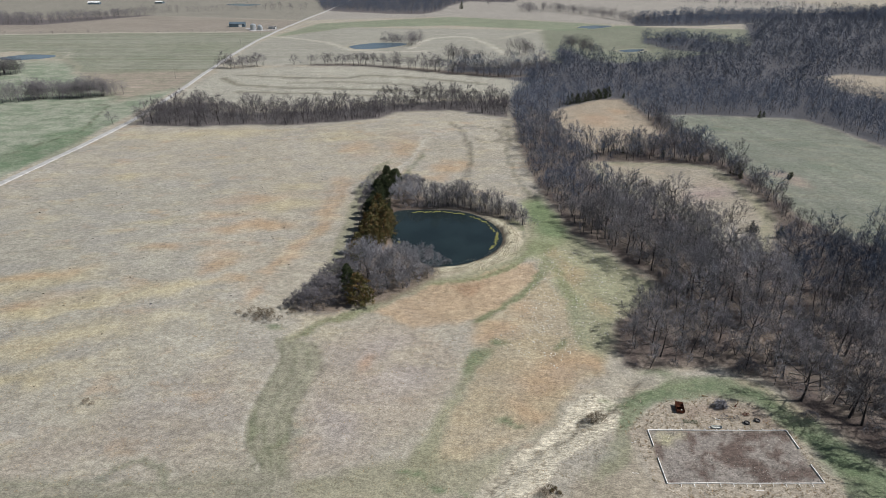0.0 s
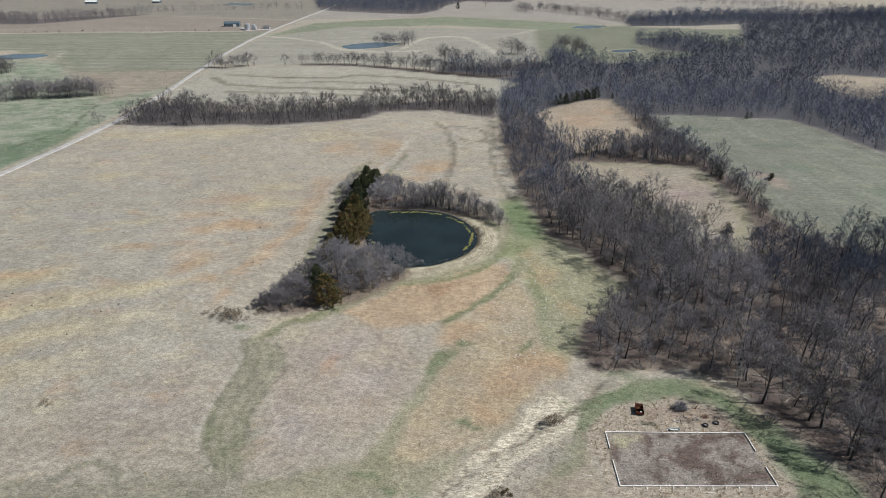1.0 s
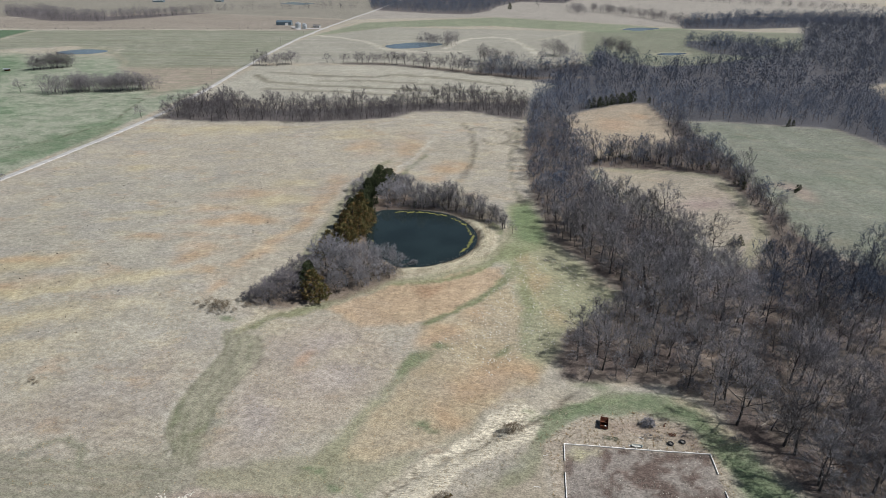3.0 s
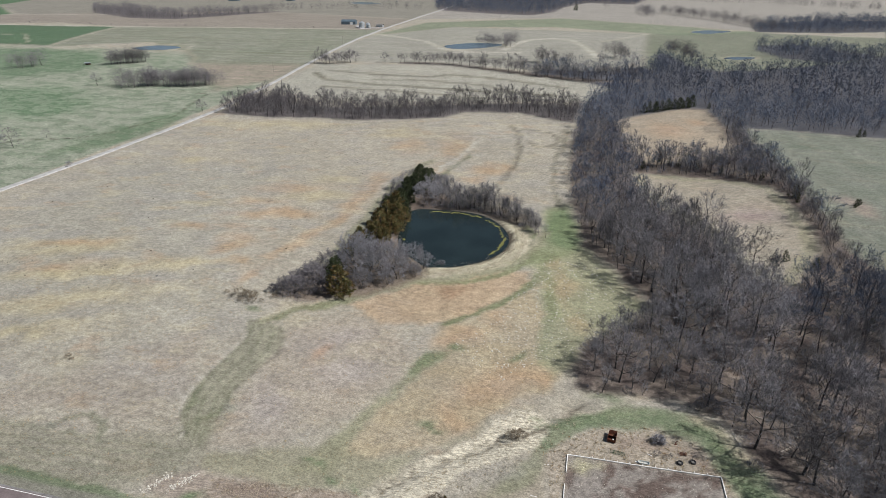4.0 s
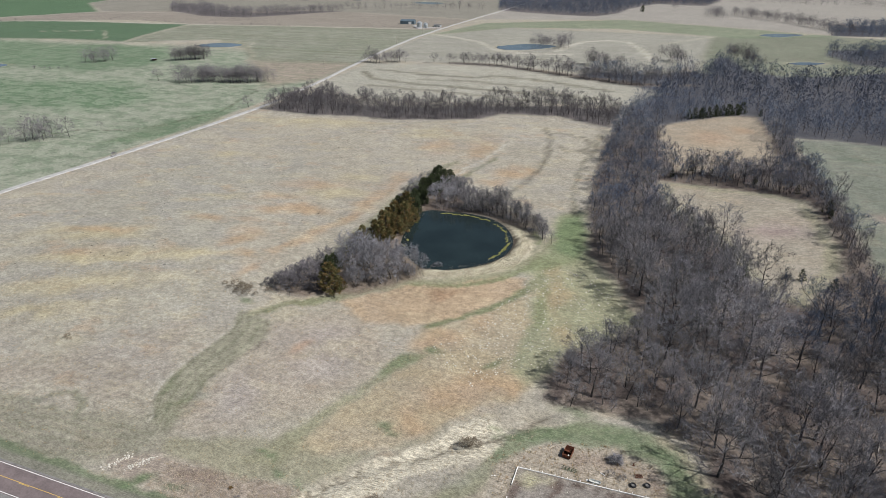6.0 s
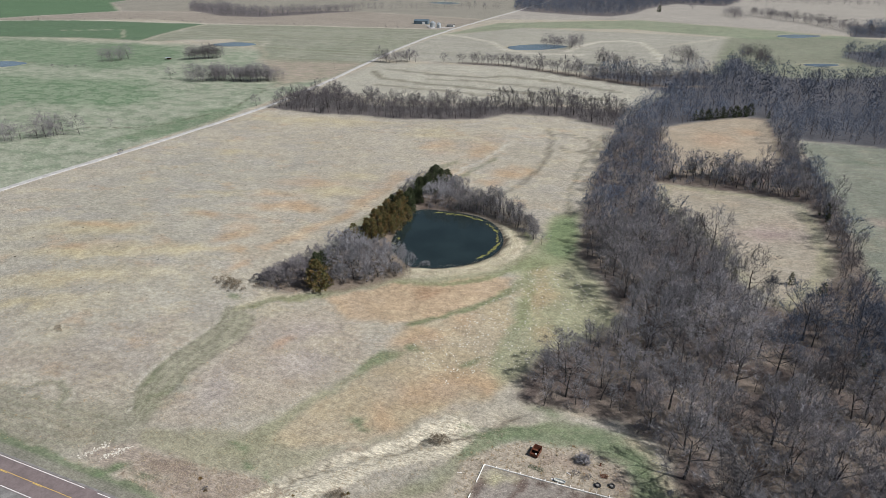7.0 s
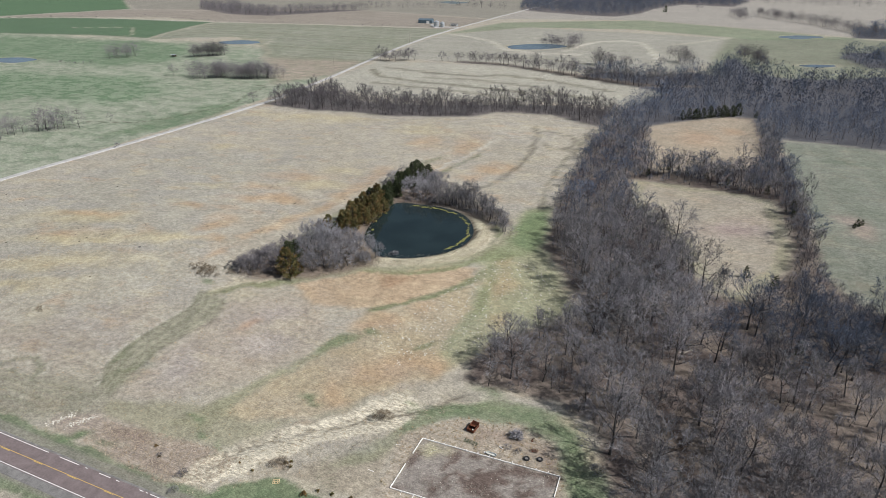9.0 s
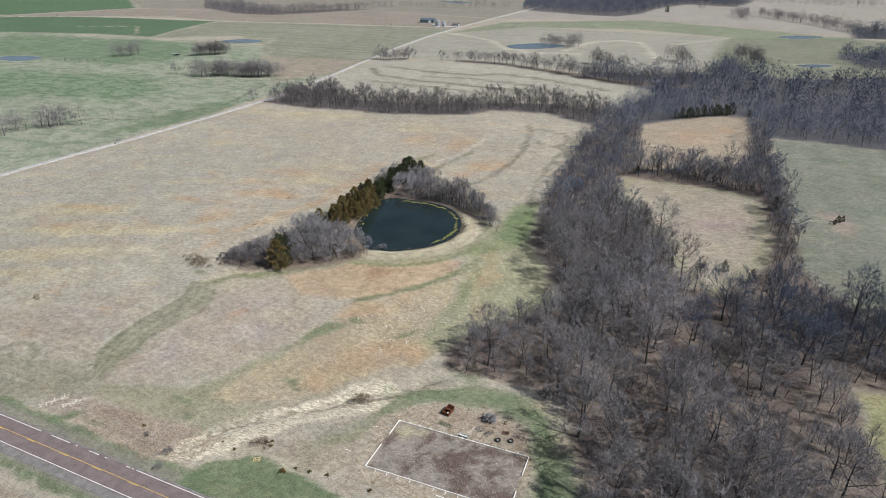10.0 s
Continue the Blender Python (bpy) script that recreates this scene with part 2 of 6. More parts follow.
FIELD_B = [(84, 362), (100, 361), (124, 355), (144, 348), (155, 340), (157, 317), (158, 286), (154, 263), (146, 247), (137, 231), (126, 235), (117, 252), (112, 277), (98, 300), (87, 325)]
FIELD_C = [(172, 484), (197, 487), (244, 478), (276, 473), (284, 440), (290, 360), (340, 290), (330, 233), (230, 237), (187, 234), (175, 243), (166, 264), (168, 330), (169, 400)]
FIELD_D = [(174, 60), (173, 145), (173, 175), (173, 187), (196, 190), (330, 178), (330, 60)]
WOOD_EAST = [(54, 482), (81, 493), (108, 523), (137, 549), (158, 551), (163, 487), (197, 488), (244, 479), (277, 474), (286, 440), (292, 362), (345, 300), (400, 420), (760, 900),
             (1000, 1250), (653, 1193), (510, 1108), (450, 960), (395, 829), (330, 775), (286, 752), (238, 727), (197, 716), (170, 735), (152, 815), (140, 800), (134, 713), (76, 600), (57, 549)]
GLADE = [(382, 642), (420, 658), (470, 640), (440, 600), (388, 548), (372, 590)]
WOOD_JOIN = [(-5, 672), (60, 640), (100, 606), (80, 598), (136, 713), (112, 722), (70, 694), (20, 698)]
WOOD_SPUR = [(264, 862), (279, 801), (324, 776), (395, 829), (373, 860), (332, 921), (280, 906)]
WOOD_NORTH = [(315, 1070), (416, 1079), (503, 1108), (653, 1193), (800, 1160), (1050, 1300), (1000, 1420), (737, 1330), (482, 1310), (380, 1240), (330, 1150)]
HEDGE_MID = [(-233, 461), (-186, 454), (-149, 457), (-106, 454), (-70, 463), (-49, 472), (-38, 499), (7, 506), (50, 475), (56, 535), (8, 543), (-42, 530), (-87, 508), (-153, 496),
             (-190, 508), (-203, 532), (-226, 524), (-236, 500)]
HEDGE_FAR = [(-142, 708), (-82, 703), (-39, 686), (9, 665), (67, 648), (110, 655)]
WOOD_NW = [(-1000, 1290), (-927, 1184), (-765, 1090), (-675, 1090), (-625, 1180), (-560, 1300), (-640, 1270), (-720, 1190), (-850, 1230), (-950, 1330)]
WOOD_TOP = [(-250, 1404), (-137, 1338), (-44, 1306), (-5, 1400), (10, 1530), (65, 1718), (177, 1676), (200, 1780), (230, 1930), (-44, 1950), (-360, 1870)]
FAR_PONDS = [[(-119, 829), (-95, 860), (-70, 866), (-48, 852), (-70, 816), (-104, 803)],
             [(-517, 748), (-505, 774), (-480, 774), (-461, 763), (-466, 742), (-497, 732)],
             [(216, 794), (234, 808), (253, 805), (231, 785)],
             [(218, 1059), (245, 1090), (280, 1083), (240, 1040)],
             [(-720, 545), (-698, 576), (-657, 573), (-659, 544)],
             [(-524, 1596), (-513, 1645), (-442, 1610), (-461, 1556)]]
TRACK = [(-55, 168), (-40, 166), (-37, 157), (-39, 143), (-41, 132), (-39, 119), (-36, 108), (-44, 108), (-51, 121), (-53, 131), (-52, 146), (-50, 157)]
VERGE_MOWN = [(-180, 118), (-102, 110), (-75, 109), (-48, 114), (-36, 110), (-34, 98), (-59, 92), (-180, 96)]
GULLY = [(2, 92), (14, 104), (25, 119), (36, 137), (41, 143), (47, 143), (57, 139), (51, 132), (40, 118), (27, 106), (18, 95), (10, 90)]
LOOP_OUT = [(51, 140.5), (57, 143.5), (69, 149), (85, 151), (94, 146), (98, 134), (103, 124), (108, 110), (112, 70), (96, 90), (94, 119), (91, 129), (86, 138), (77, 142), (63, 139), (55, 136), (51.5, 131),
            (49, 126), (46, 127), (48.5, 135)]
LAWN = [(12, 90), (19, 98), (28, 102), (36, 100), (52, 98), (70, 92), (70, 84), (14, 87)]
POLES = [(-237.9, 492.6), (-270.4, 639.1), (-255.4, 815.9), (-264.6, 943.9)]
ARENA = [(54, 127), (90.5, 127), (90.5, 108.8), (53, 108.8)]
YARD = [(47, 128), (53, 133), (63, 139), (77, 142), (86, 138), (91, 129), (93, 119), (93, 104), (50, 103), (50, 118)]

# paths, terraces and field edges: line, half width, colour, strength
FIELD_TRACKS = [([(-30, 318), (-26, 345), (-17, 385), (-13, 408)], 1.9, (208, 198, 172), 0.8),
    ([(-24, 318), (-21, 345), (-13, 380)], 2.2, (126, 128, 94), 0.85),
    ([(4, 312), (13, 335), (17, 365), (17, 400), (13, 430), (6, 455)], 2.2, (122, 114, 92), 0.9),
    ([(12, 440), (24, 443), (38, 436), (42, 420), (37, 408), (27, 405), (22, 415)], 2.1, (124, 116, 94), 0.85),
    ([(46, 300), (42, 330), (40, 370), (44, 410), (46, 450)], 2.2, (128, 122, 96), 0.85),
    ([(-35, 240), (-40, 262), (-38, 300)], 2.6, (126, 120, 96), 0.85)]
NORTH_TRACKS = [([(-240, 440), (-190, 436), (-110, 440), (-50, 460)], 2.5, (196, 180, 140), 0.5),
    ([(121, 262), (122, 300), (134, 335), (148, 335)], 1.6, (140, 138, 108), 0.7),
    ([(-222, 640), (-200, 610), (-150, 598), (-60, 588), (30, 580)], 5.0, (118, 112, 88), 0.95),
    ([(-190, 580), (-120, 572), (-60, 560), (0, 556)], 4.6, (124, 116, 92), 0.8),
    ([(-210, 655), (-150, 640), (-100, 640), (-80, 655), (-20, 640), (40, 612)], 5.0, (120, 114, 90), 0.9),
    ([(-150, 618), (-90, 622), (-40, 612), (-10, 590)], 4.4, (124, 116, 92), 0.8),
    ([(-40, 806), (-30, 860), (-14, 905), (14, 925), (41, 910), (63, 824), (76, 770)], 6.5, (214, 202, 174), 1.0),
    ([(-246, 925), (-211, 907), (-152, 858), (-114, 797), (-60, 782), (-20, 790)], 6.0, (214, 202, 174), 1.0),
    ([(-110, 740), (-60, 752), (0, 735), (60, 700)], 5.0, (136, 128, 104), 0.7),
    ([(80, 900), (120, 960), (150, 1010)], 7.0, (196, 186, 158), 0.8)]
WEST_TRACKS = [([(-342, 321), (-327, 358), (-291, 369), (-277, 390), (-263, 442), (-286, 531), (-330, 540)], 1.5, (96, 92, 70), 0.8),
    ([(-1500, 770), (-1136, 862), (-954, 932), (-683, 947), (-300, 990)], 8.0, (208, 196, 170), 1.0),
    ([(-683, 947), (-640, 736), (-560, 720)], 6.0, (190, 178, 152), 0.8),
    ([(-1800, 900), (-1158, 882), (-1063, 1121), (-840, 1150)], 8.0, (196, 184, 160), 0.9),
    ([(-470, 720), (-440, 742), (-450, 775), (-500, 790), (-530, 780)], 5.0, (196, 184, 156), 0.8),
    ([(-440, 742), (-400, 700), (-384, 662)], 5.0, (190, 176, 148), 0.8),
    ([(-720, 690), (-690, 760), (-760, 830), (-860, 800)], 4.5, (178, 170, 140), 0.7)]


def highway_mid(x):
    """The road's middle line, y for x."""
    return 83.1 - 0.036 * x


def land(x, y):
    """The height of the land."""
    x, y = np.asarray(x, float), np.asarray(y, float)
    z = 12 * smooth_step(520, 900, y) + 3.5 * bell(x, y, -105, 205, 70, 60) + 2.4 * bell(x, y, 0, 240, 50, 40)
    z = z + 6 * bell(x, y, 190, 320, 80, 90) + 3 * bell(x, y, -5, 440, 90, 45) - 1.5 * bell(x, y, -300, 450, 120, 150)
    z = z + (lattice(x, y, 38, 1) - 0.5) * 0.7 * smooth_step(95, 130, y) + (lattice(x, y, 9, 2) - 0.5) * 0.16 * smooth_step(90, 105, y)
    # dam round the south and east bank, bowl of the pond
    d = -depth_in(x, y, POND)
    dam = smooth_step(250, 225, y) + smooth_step(12, 24, x) * smooth_step(285, 262, y)
    z = z + np.clip(dam, 0, 1) * 1.5 * np.exp(-((d - 4.0) / 3.0) ** 2)
    z = np.where(d < 7, POND_Z - 0.25 + (z - POND_Z + 0.25) * smooth_step(-1, 6, d), z)
    z = z - 1.6 * smooth_step(0, -5, d)
    # washed-out gully and road ditches
    g = line_dist(x, y, [(8, 100), (12, 108), (19, 116), (29, 123), (39, 133), (46, 137), (58, 150), (75, 168), (89, 196)])
    z = z - 0.9 * np.exp(-(g / 2.2) ** 2) * smooth_step(95, 104, y)
    g = line_dist(x, y, [(89, 240), (89, 196), (100, 175), (108, 167), (114, 161), (117, 151), (119, 142), (122, 132), (124, 60)])
    z = z - 1.3 * np.exp(-(g / 1.8) ** 2)
    h = np.abs(y - highway_mid(x))
    z = np.where(h < 14, z * smooth_step(7.5, 14, h) - 0.5 * np.exp(-((h - 10.5) / 2) ** 2), z)
    for p in FAR_PONDS:
        cx, cy = np.mean([q[0] for q in p]), np.mean([q[1] for q in p])
        near = np.hypot(x - cx, y - cy) < 120
        if np.any(near):
            k = smooth_step(-20, -1, depth_in(x, y, p))
            z = np.where(near, z * (1 - k) + (12 * smooth_step(520, 900, cy) - 0.7 - 0.5 * smooth_step(0, 5, depth_in(x, y, p))) * k, z)
    return z


def ground_z(x, y):
    return float(land(np.array([x]), np.array([y]))[0])


# ---- ground sheet ----
def ground():
    ys = [-1500.0, -700.0, -300.0, -120.0, -30.0, 20.0, 50.0, 66.0]
    while ys[-1] < 4800:
        ys.append(ys[-1] + max(0.8, 0.0093 * ys[-1]))
    ys = np.array(ys)
    # columns fan out with distance, so that pieces stay even; wide ones close the sides
    fan = np.linspace(0, 1, 370)
    left, right = -(95 + 1.3 * np.maximum(ys, 60)), 78 + 0.72 * np.maximum(ys, 60)
    inner = left[:, None] + (right - left)[:, None] * fan
    far_l, far_r = np.minimum(left - 300, -4600), np.maximum(right + 300, 4600)
    k = np.array([1.0, 0.45, 0.2, 0.08, 0.03])
    X = np.concatenate([left[:, None] + (far_l - left)[:, None] * k, inner, right[:, None] + (far_r - right)[:, None] * k[::-1]], 1)
    Y = np.repeat(ys[:, None], X.shape[1], 1)
    ny, nx = X.shape
    x, y = X.ravel(), Y.ravel()
    V = np.stack([x, y, land(x, y)], 1)
    a = (np.arange(ny - 1)[:, None] * nx + np.arange(nx - 1)).ravel()
    Q = np.stack([a, a + 1, a + nx + 1, a + nx], 1)
    me = mesh_from("ground", V, Q, [GROUND], smooth=True)

    def frayed(size, metres, seed):
        return (lattice(x, y, size, seed) - 0.5) * metres + (lattice(x, y, size * 0.37, seed + 1) - 0.5) * metres * 0.5

    wx, wy = x + frayed(5, 2.2, 5), y + frayed(5, 2.2, 7)          # field edges
    bx, by = x + frayed(26, 26, 51), y + frayed(26, 22, 53)        # broad drifts
    col = np.tile(lin(184, 172, 145), (len(x), 1))
    mask = np.zeros((len(x), 4))
    mask[:, 0] = 1.0

    def lay(m, colour, k=1.0, wild=None, rows=None, lush=None, long=None):
        m = np.clip(m, 0, 1)[:, None] * k
        col[:] = col * (1 - m) + np.array(colour) * m
        for i, v in enumerate((wild, rows, lush, long)):
            if v is not None:
                mask[:, i] = mask[:, i] * (1 - m[:, 0]) + v * m[:, 0]

    def area(outline, soft=1.5, warp=True):
        return smooth_step(-soft, soft, depth_in(wx if warp else x, wy if warp else y, outline))

    def broad(outline, soft=10):
        return smooth_step(-soft, soft, depth_in(bx, by, outline))

    fx, fy = x + frayed(9, 7, 55), y + frayed(9, 7, 57)

    def spot(cx, cy, rx, ry, turn=0.0):
        c, s = math.cos(turn), math.sin(turn)
        u, v = (fx - cx) * c + (fy - cy) * s, (fy - cy) * c - (fx - cx) * s
        return np.exp(-((u / rx) ** 2 + (v / ry) ** 2) ** 1.3)

    def path(line, half, edge=0.5, warp=True):
        return smooth_step(half + edge, half - edge, line_dist(wx if warp else x, wy if warp else y, line))

    # beyond the gravel road: pasture, crops, wheat
    west = smooth_step(2, 6, -248 - x + 0 * y)
    lay(west * smooth_step(760, 700, y), lin(166, 166, 137), wild=0.0, lush=0.55)
    lay(broad([(-290, 335), (-292, 425), (-266, 470), (-251, 440), (-253, 330)], 9), lin(120, 134, 98), 0.7)
    lay(broad([(-640, 500), (-535, 490), (-456, 525), (-360, 480), (-363, 425), (-447, 405), (-470, 345), (-700, 330)], 22), lin(128, 144, 108), 0.75, lush=1.0)
    lay(broad([(-900, 700), (-560, 720), (-470, 640), (-520, 560), (-760, 560)], 16), lin(118, 136, 100), 0.75, lush=0.6)
    crop = [(-640, 736), (-690, 960), (-252, 985), (-252, 600), (-285, 560), (-330, 600), (-384, 662), (-440, 738), (-520, 790)]
    lay(area(crop, 5), lin(163, 158, 134), wild=0.0, rows=0.9, lush=0.25)
    lay(area([(-252, 600), (-285, 545), (-330, 600), (-384, 666), (-252, 680)], 12), lin(176, 158, 134), 0.9, rows=0.4)
    lay(area([(-1500, 780), (-954, 932), (-690, 945), (-645, 745), (-760, 745), (-1000, 705), (-1500, 640)], 6), lin(100, 120, 88), wild=0.0, rows=0.2, lush=0.5)
    lay(area([(-1800, 900), (-1136, 872), (-835, 985), (-683, 950), (-252, 985), (-252, 1170), (-640, 1300), (-1060, 1130), (-1800, 1000)], 6), lin(164, 150, 130), wild=0.1, rows=0.4, lush=0.0)
    lay(area([(-2600, 1000), (-1158, 890), (-1063, 1121), (-1313, 1344), (-1800, 2600), (-3000, 2600)], 8), lin(98, 122, 86), wild=0.0, rows=0.2)
    lay(area([(-1060, 1130), (-640, 1300), (-250, 1180), (-250, 2600), (-1800, 2600), (-1313, 1344)], 8), lin(156, 147, 127), wild=0.1, rows=0.3)
    # north of the hedges
    lay(area([(-240, 560), (-160, 520), (60, 560), (130, 650), (60, 650), (-80, 700), (-240, 688)], 5), lin(182, 174, 149), wild=0.25)
    lay(area([(-244, 705), (-90, 712), (70, 665), (150, 830), (160, 1010), (-150, 1050), (-244, 900)], 6), lin(176, 168, 146), wild=0.1, rows=0.4)
    lay(area([(120, 720), (200, 700), (420, 760), (560, 1000), (300, 1060), (150, 1010)], 8), lin(142, 140, 114), wild=0.1, lush=0.2)
    lay(area([(-246, 905), (-210, 1118), (17, 1250), (212, 1139), (330, 1060), (187, 1000), (15, 1085), (-150, 1050)], 8), lin(134, 142, 108), 0.75, wild=0.0, lush=0.35)
    lay(area([(-246, 1180), (17, 1255), (330, 1080), (900, 1450), (900, 2600), (-246, 2600)], 10), lin(174, 164, 144), wild=0.2)
    # the big dry field: straw, rust and mauve-grey drifts
    lay(broad([(-215, 150), (-215, 330), (-120, 330), (-95, 260), (-85, 200), (-60, 170), (-60, 150), (-150, 130)], 18), lin(176, 168, 144), 0.6)
    lay(broad([(-100, 112), (-100, 138), (-70, 152), (-54, 150), (-53, 115)], 6), lin(174, 160, 136), 0.7)
    for cx, cy, rx, ry, tn in ((-144, 186, 20, 5, 0.35), (-128, 190, 16, 4, 0.35), (-124, 166, 24, 5, 0.4), (-123, 146, 20, 4, 0.45), (-132, 268, 9, 3, 0.1), (-112, 197, 14, 4, 0.2), (-177, 430, 40, 10, 0.1), (-180, 338, 10, 4, 0.1),
                               (-95, 200, 14, 4, 0.3), (-80, 290, 16, 6, 0.2), (-75, 320, 10, 5, 0.3), (-160, 205, 24, 6, 0.3), (-70, 420, 16, 8, 0.2)):
        lay(spot(cx, cy, rx * 1.3, ry * 1.4, tn), lin(206, 187, 138), 0.58)
    for cx, cy, rx, ry, tn in ((-65, 222, 3, 8, -0.4), (-61, 241, 3.5, 10, -0.3), (-56, 262, 3, 12, -0.2), (-57, 287, 4, 13, 0), (-56, 318, 4, 14, 0), (-105, 276, 9, 5, 0.3), (-97, 259, 12, 5, 0.3), (-90, 226, 7, 5, 0.2),
                               (-88, 218, 6, 4, 0.4), (-157, 211, 14, 3, 0.3), (-146, 190, 12, 3, 0.4), (-84, 268, 5, 4, 0), (3, 352, 9, 7, 0.2), (-6, 335, 7, 5, 0.2), (8, 362, 6, 6, 0), (-54, 390, 8, 14, 0.2), (-26, 396, 8, 18, 0.1), (-78, 262, 8, 4, 0.3),
                               (-80, 205, 4, 3, 0), (-23, 157, 3, 5, 0.1), (-30, 333, 6, 12, 0), (-100, 300, 14, 5, 0.3), (-118, 236, 7, 3, 0.3), (-70, 196, 3, 6, 0)):
        lay(spot(cx, cy, rx * 1.3, ry * 1.3, tn), lin(198, 160, 114), 0.58)
    lay(area([(-36, 111), (-38, 142), (-37, 158), (-40, 165), (-24, 178), (-5, 176), (6, 160), (3, 146), (-6, 130), (-20, 116)], 3), lin(184, 168, 141), 0.7, wild=0.6)
    for cx, cy, rx, ry, tn in ((-14, 150, 12, 10, 0.5), (-28, 132, 7, 10, 0.2), (-22, 165, 12, 6, 0.5)):
        lay(spot(cx, cy, rx, ry, tn), lin(186, 172, 156), 0.5)
    lay(spot(-23, 158, 3, 5, 0.2), lin(196, 158, 122), 0.6)
    # south of the pond: rust and straw, green seeps
    lay(area([(-24, 187), (-12, 196), (-5, 205), (12, 213), (26, 222), (36, 224), (38, 213), (30, 203), (19, 187), (12, 182), (4, 178), (-10, 176)], 1.8), lin(196, 166, 126), 0.8, wild=0.35)
    lay(spot(9, 203, 6, 3.5, 0.3), lin(152, 116, 84), 0.6)
    lay(area([(12, 182), (20, 186), (30, 202), (40, 210), (46, 190), (44, 172), (50, 158), (47, 150), (40, 146), (31, 136), (22, 124), (12, 118), (-4, 114), (-1, 126), (6, 143), (14, 160), (9, 168)], 2.2), lin(190, 170, 130), 0.8, wild=0.6)
    for cx, cy, rx, ry, tn in ((30, 150, 10, 8, 0.5), (24, 133, 5, 7, 0.6), (40, 156, 8, 6, 0.3), (20, 176, 10, 4, 0.5), (48, 156, 3, 4, 0.2), (28, 190, 7, 5, 0.5), (14, 172, 4, 4, 0)):
        lay(spot(cx, cy, rx, ry, tn), lin(198, 162, 120), 0.6)
    lay(area([(-12, 108), (-6, 124), (3, 142), (8, 158), (9, 163), (14, 161), (11, 154), (6, 143), (1, 131), (-2, 120), (-1, 110)], 1.6), lin(156, 152, 114), 0.8, wild=0.1)
    lay(area([(-36, 108), (-22, 114), (-6, 118), (8, 116), (20, 122), (27, 127), (33, 136), (24, 126), (14, 113), (5, 104), (-10, 103), (-34, 104)], 1.8), lin(160, 153, 119), 0.75, wild=0.1)
    lay(area([(9, 164), (16, 165), (13, 157), (8, 152), (5, 150), (7, 157)], 1.2), lin(124, 132, 92), 0.75, wild=0.0)
    lay(path([(12, 180), (17, 185.5), (26, 196), (35, 207), (39, 217), (41, 228)], 1.5, 0.7), lin(124, 130, 90), 0.85, wild=0.0)
    for cx, cy, rx, ry in ((17.7, 169.5, 3.2, 1.4), (38.9, 166.8, 2, 5), (-9, 113, 3, 1.2), (-6, 112, 0.8, 2.5), (6, 107, 2.4, 1.2), (-4, 107, 1.5, 1), (18.3, 127.8, 4.5, 1.6), (66, 151, 6, 2.5), (-57, 175, 4, 1.6), (20, 108, 1.5, 0.8), (-47, 111, 1.4, 0.8)):
        lay(spot(cx, cy, rx, ry), lin(116, 130, 90), 0.8, wild=0.0)
    lay(area([(38, 240), (58, 252), (66, 238), (80, 206), (72, 194), (58, 178), (54, 164), (48, 160), (45, 172), (46, 192), (42, 208), (38, 224)], 3), lin(168, 164, 122), 0.85, wild=0.2)
    for cx, cy, rx, ry, tn in ((50, 215, 5, 12, 0.1), (56, 190, 4, 8, 0), (46, 235, 3, 8, 0)):
        lay(spot(cx, cy, rx, ry, tn), lin(194, 166, 122), 0.6)
    lay(path([(42, 228), (46, 214), (47, 195), (44, 175), (46, 165)], 2.0, 1.2), lin(146, 148, 104), 0.7)
    lay(area([(38, 296), (50, 304), (56, 272), (58, 252), (46, 236), (34, 226), (38, 245), (41, 262)], 3), lin(144, 148, 104), 0.85, wild=0.0)
    lay(area([(43, 292), (51, 296), (56, 266), (54, 250), (45, 250), (40, 272)], 3), lin(122, 138, 92), 0.75)
    # the dam: rings of bleached grass and trodden paths
    east = smooth_step(-25, -5, x) * smooth_step(276, 264, y)
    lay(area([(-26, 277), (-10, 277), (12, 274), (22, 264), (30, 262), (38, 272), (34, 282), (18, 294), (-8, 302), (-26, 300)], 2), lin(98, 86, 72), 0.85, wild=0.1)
    out = -depth_in(x + frayed(4, 1.4, 31), y + frayed(4, 1.4, 33), POND)
    for at, half, c, k in ((1.6, 2.0, (92, 80, 62), 0.9), (4.4, 1.5, (218, 205, 166), 0.9), (6.4, 0.7, (168, 158, 124), 0.8), (8.4, 1.3, (206, 192, 156), 0.8), (10.4, 0.6, (150, 144, 108), 0.8), (13.0, 1.5, (138, 140, 98), 0.85)):
        lay(smooth_step(half + 0.5, half - 0.5, np.abs(out - at)) * east, lin(*c), k, wild=0.0)
    lay(smooth_step(2.8, 1.4, out), lin(88, 78, 62), 0.9, wild=0.0)
    # mown strip west of the cedars
    lay(path([(-40, 206), (-43, 222), (-43.5, 238), (-43.5, 262), (-44, 290), (-43, 322), (-38, 350), (-34, 362)], 2.8, 0.8), lin(152, 146, 114), 0.85, wild=0.1)
    lay(path([(-36, 206), (-39.5, 224), (-40, 262), (-40, 290)], 1.2, 0.6), lin(124, 118, 90), 0.6)
    # old tracks and terraces in the field beyond the pond
    for line, w, c, k in FIELD_TRACKS + NORTH_TRACKS + WEST_TRACKS:
        lay(smooth_step(w, w * 0.4, line_dist(wx, wy, line)) * (0.6 + 0.4 * lattice(x, y, 11, 37)), lin(*c), k)
    # mown track, verges, gully, yard
    lay(area(TRACK, 0.7, False), lin(160, 153, 124), 0.9, wild=0.05)
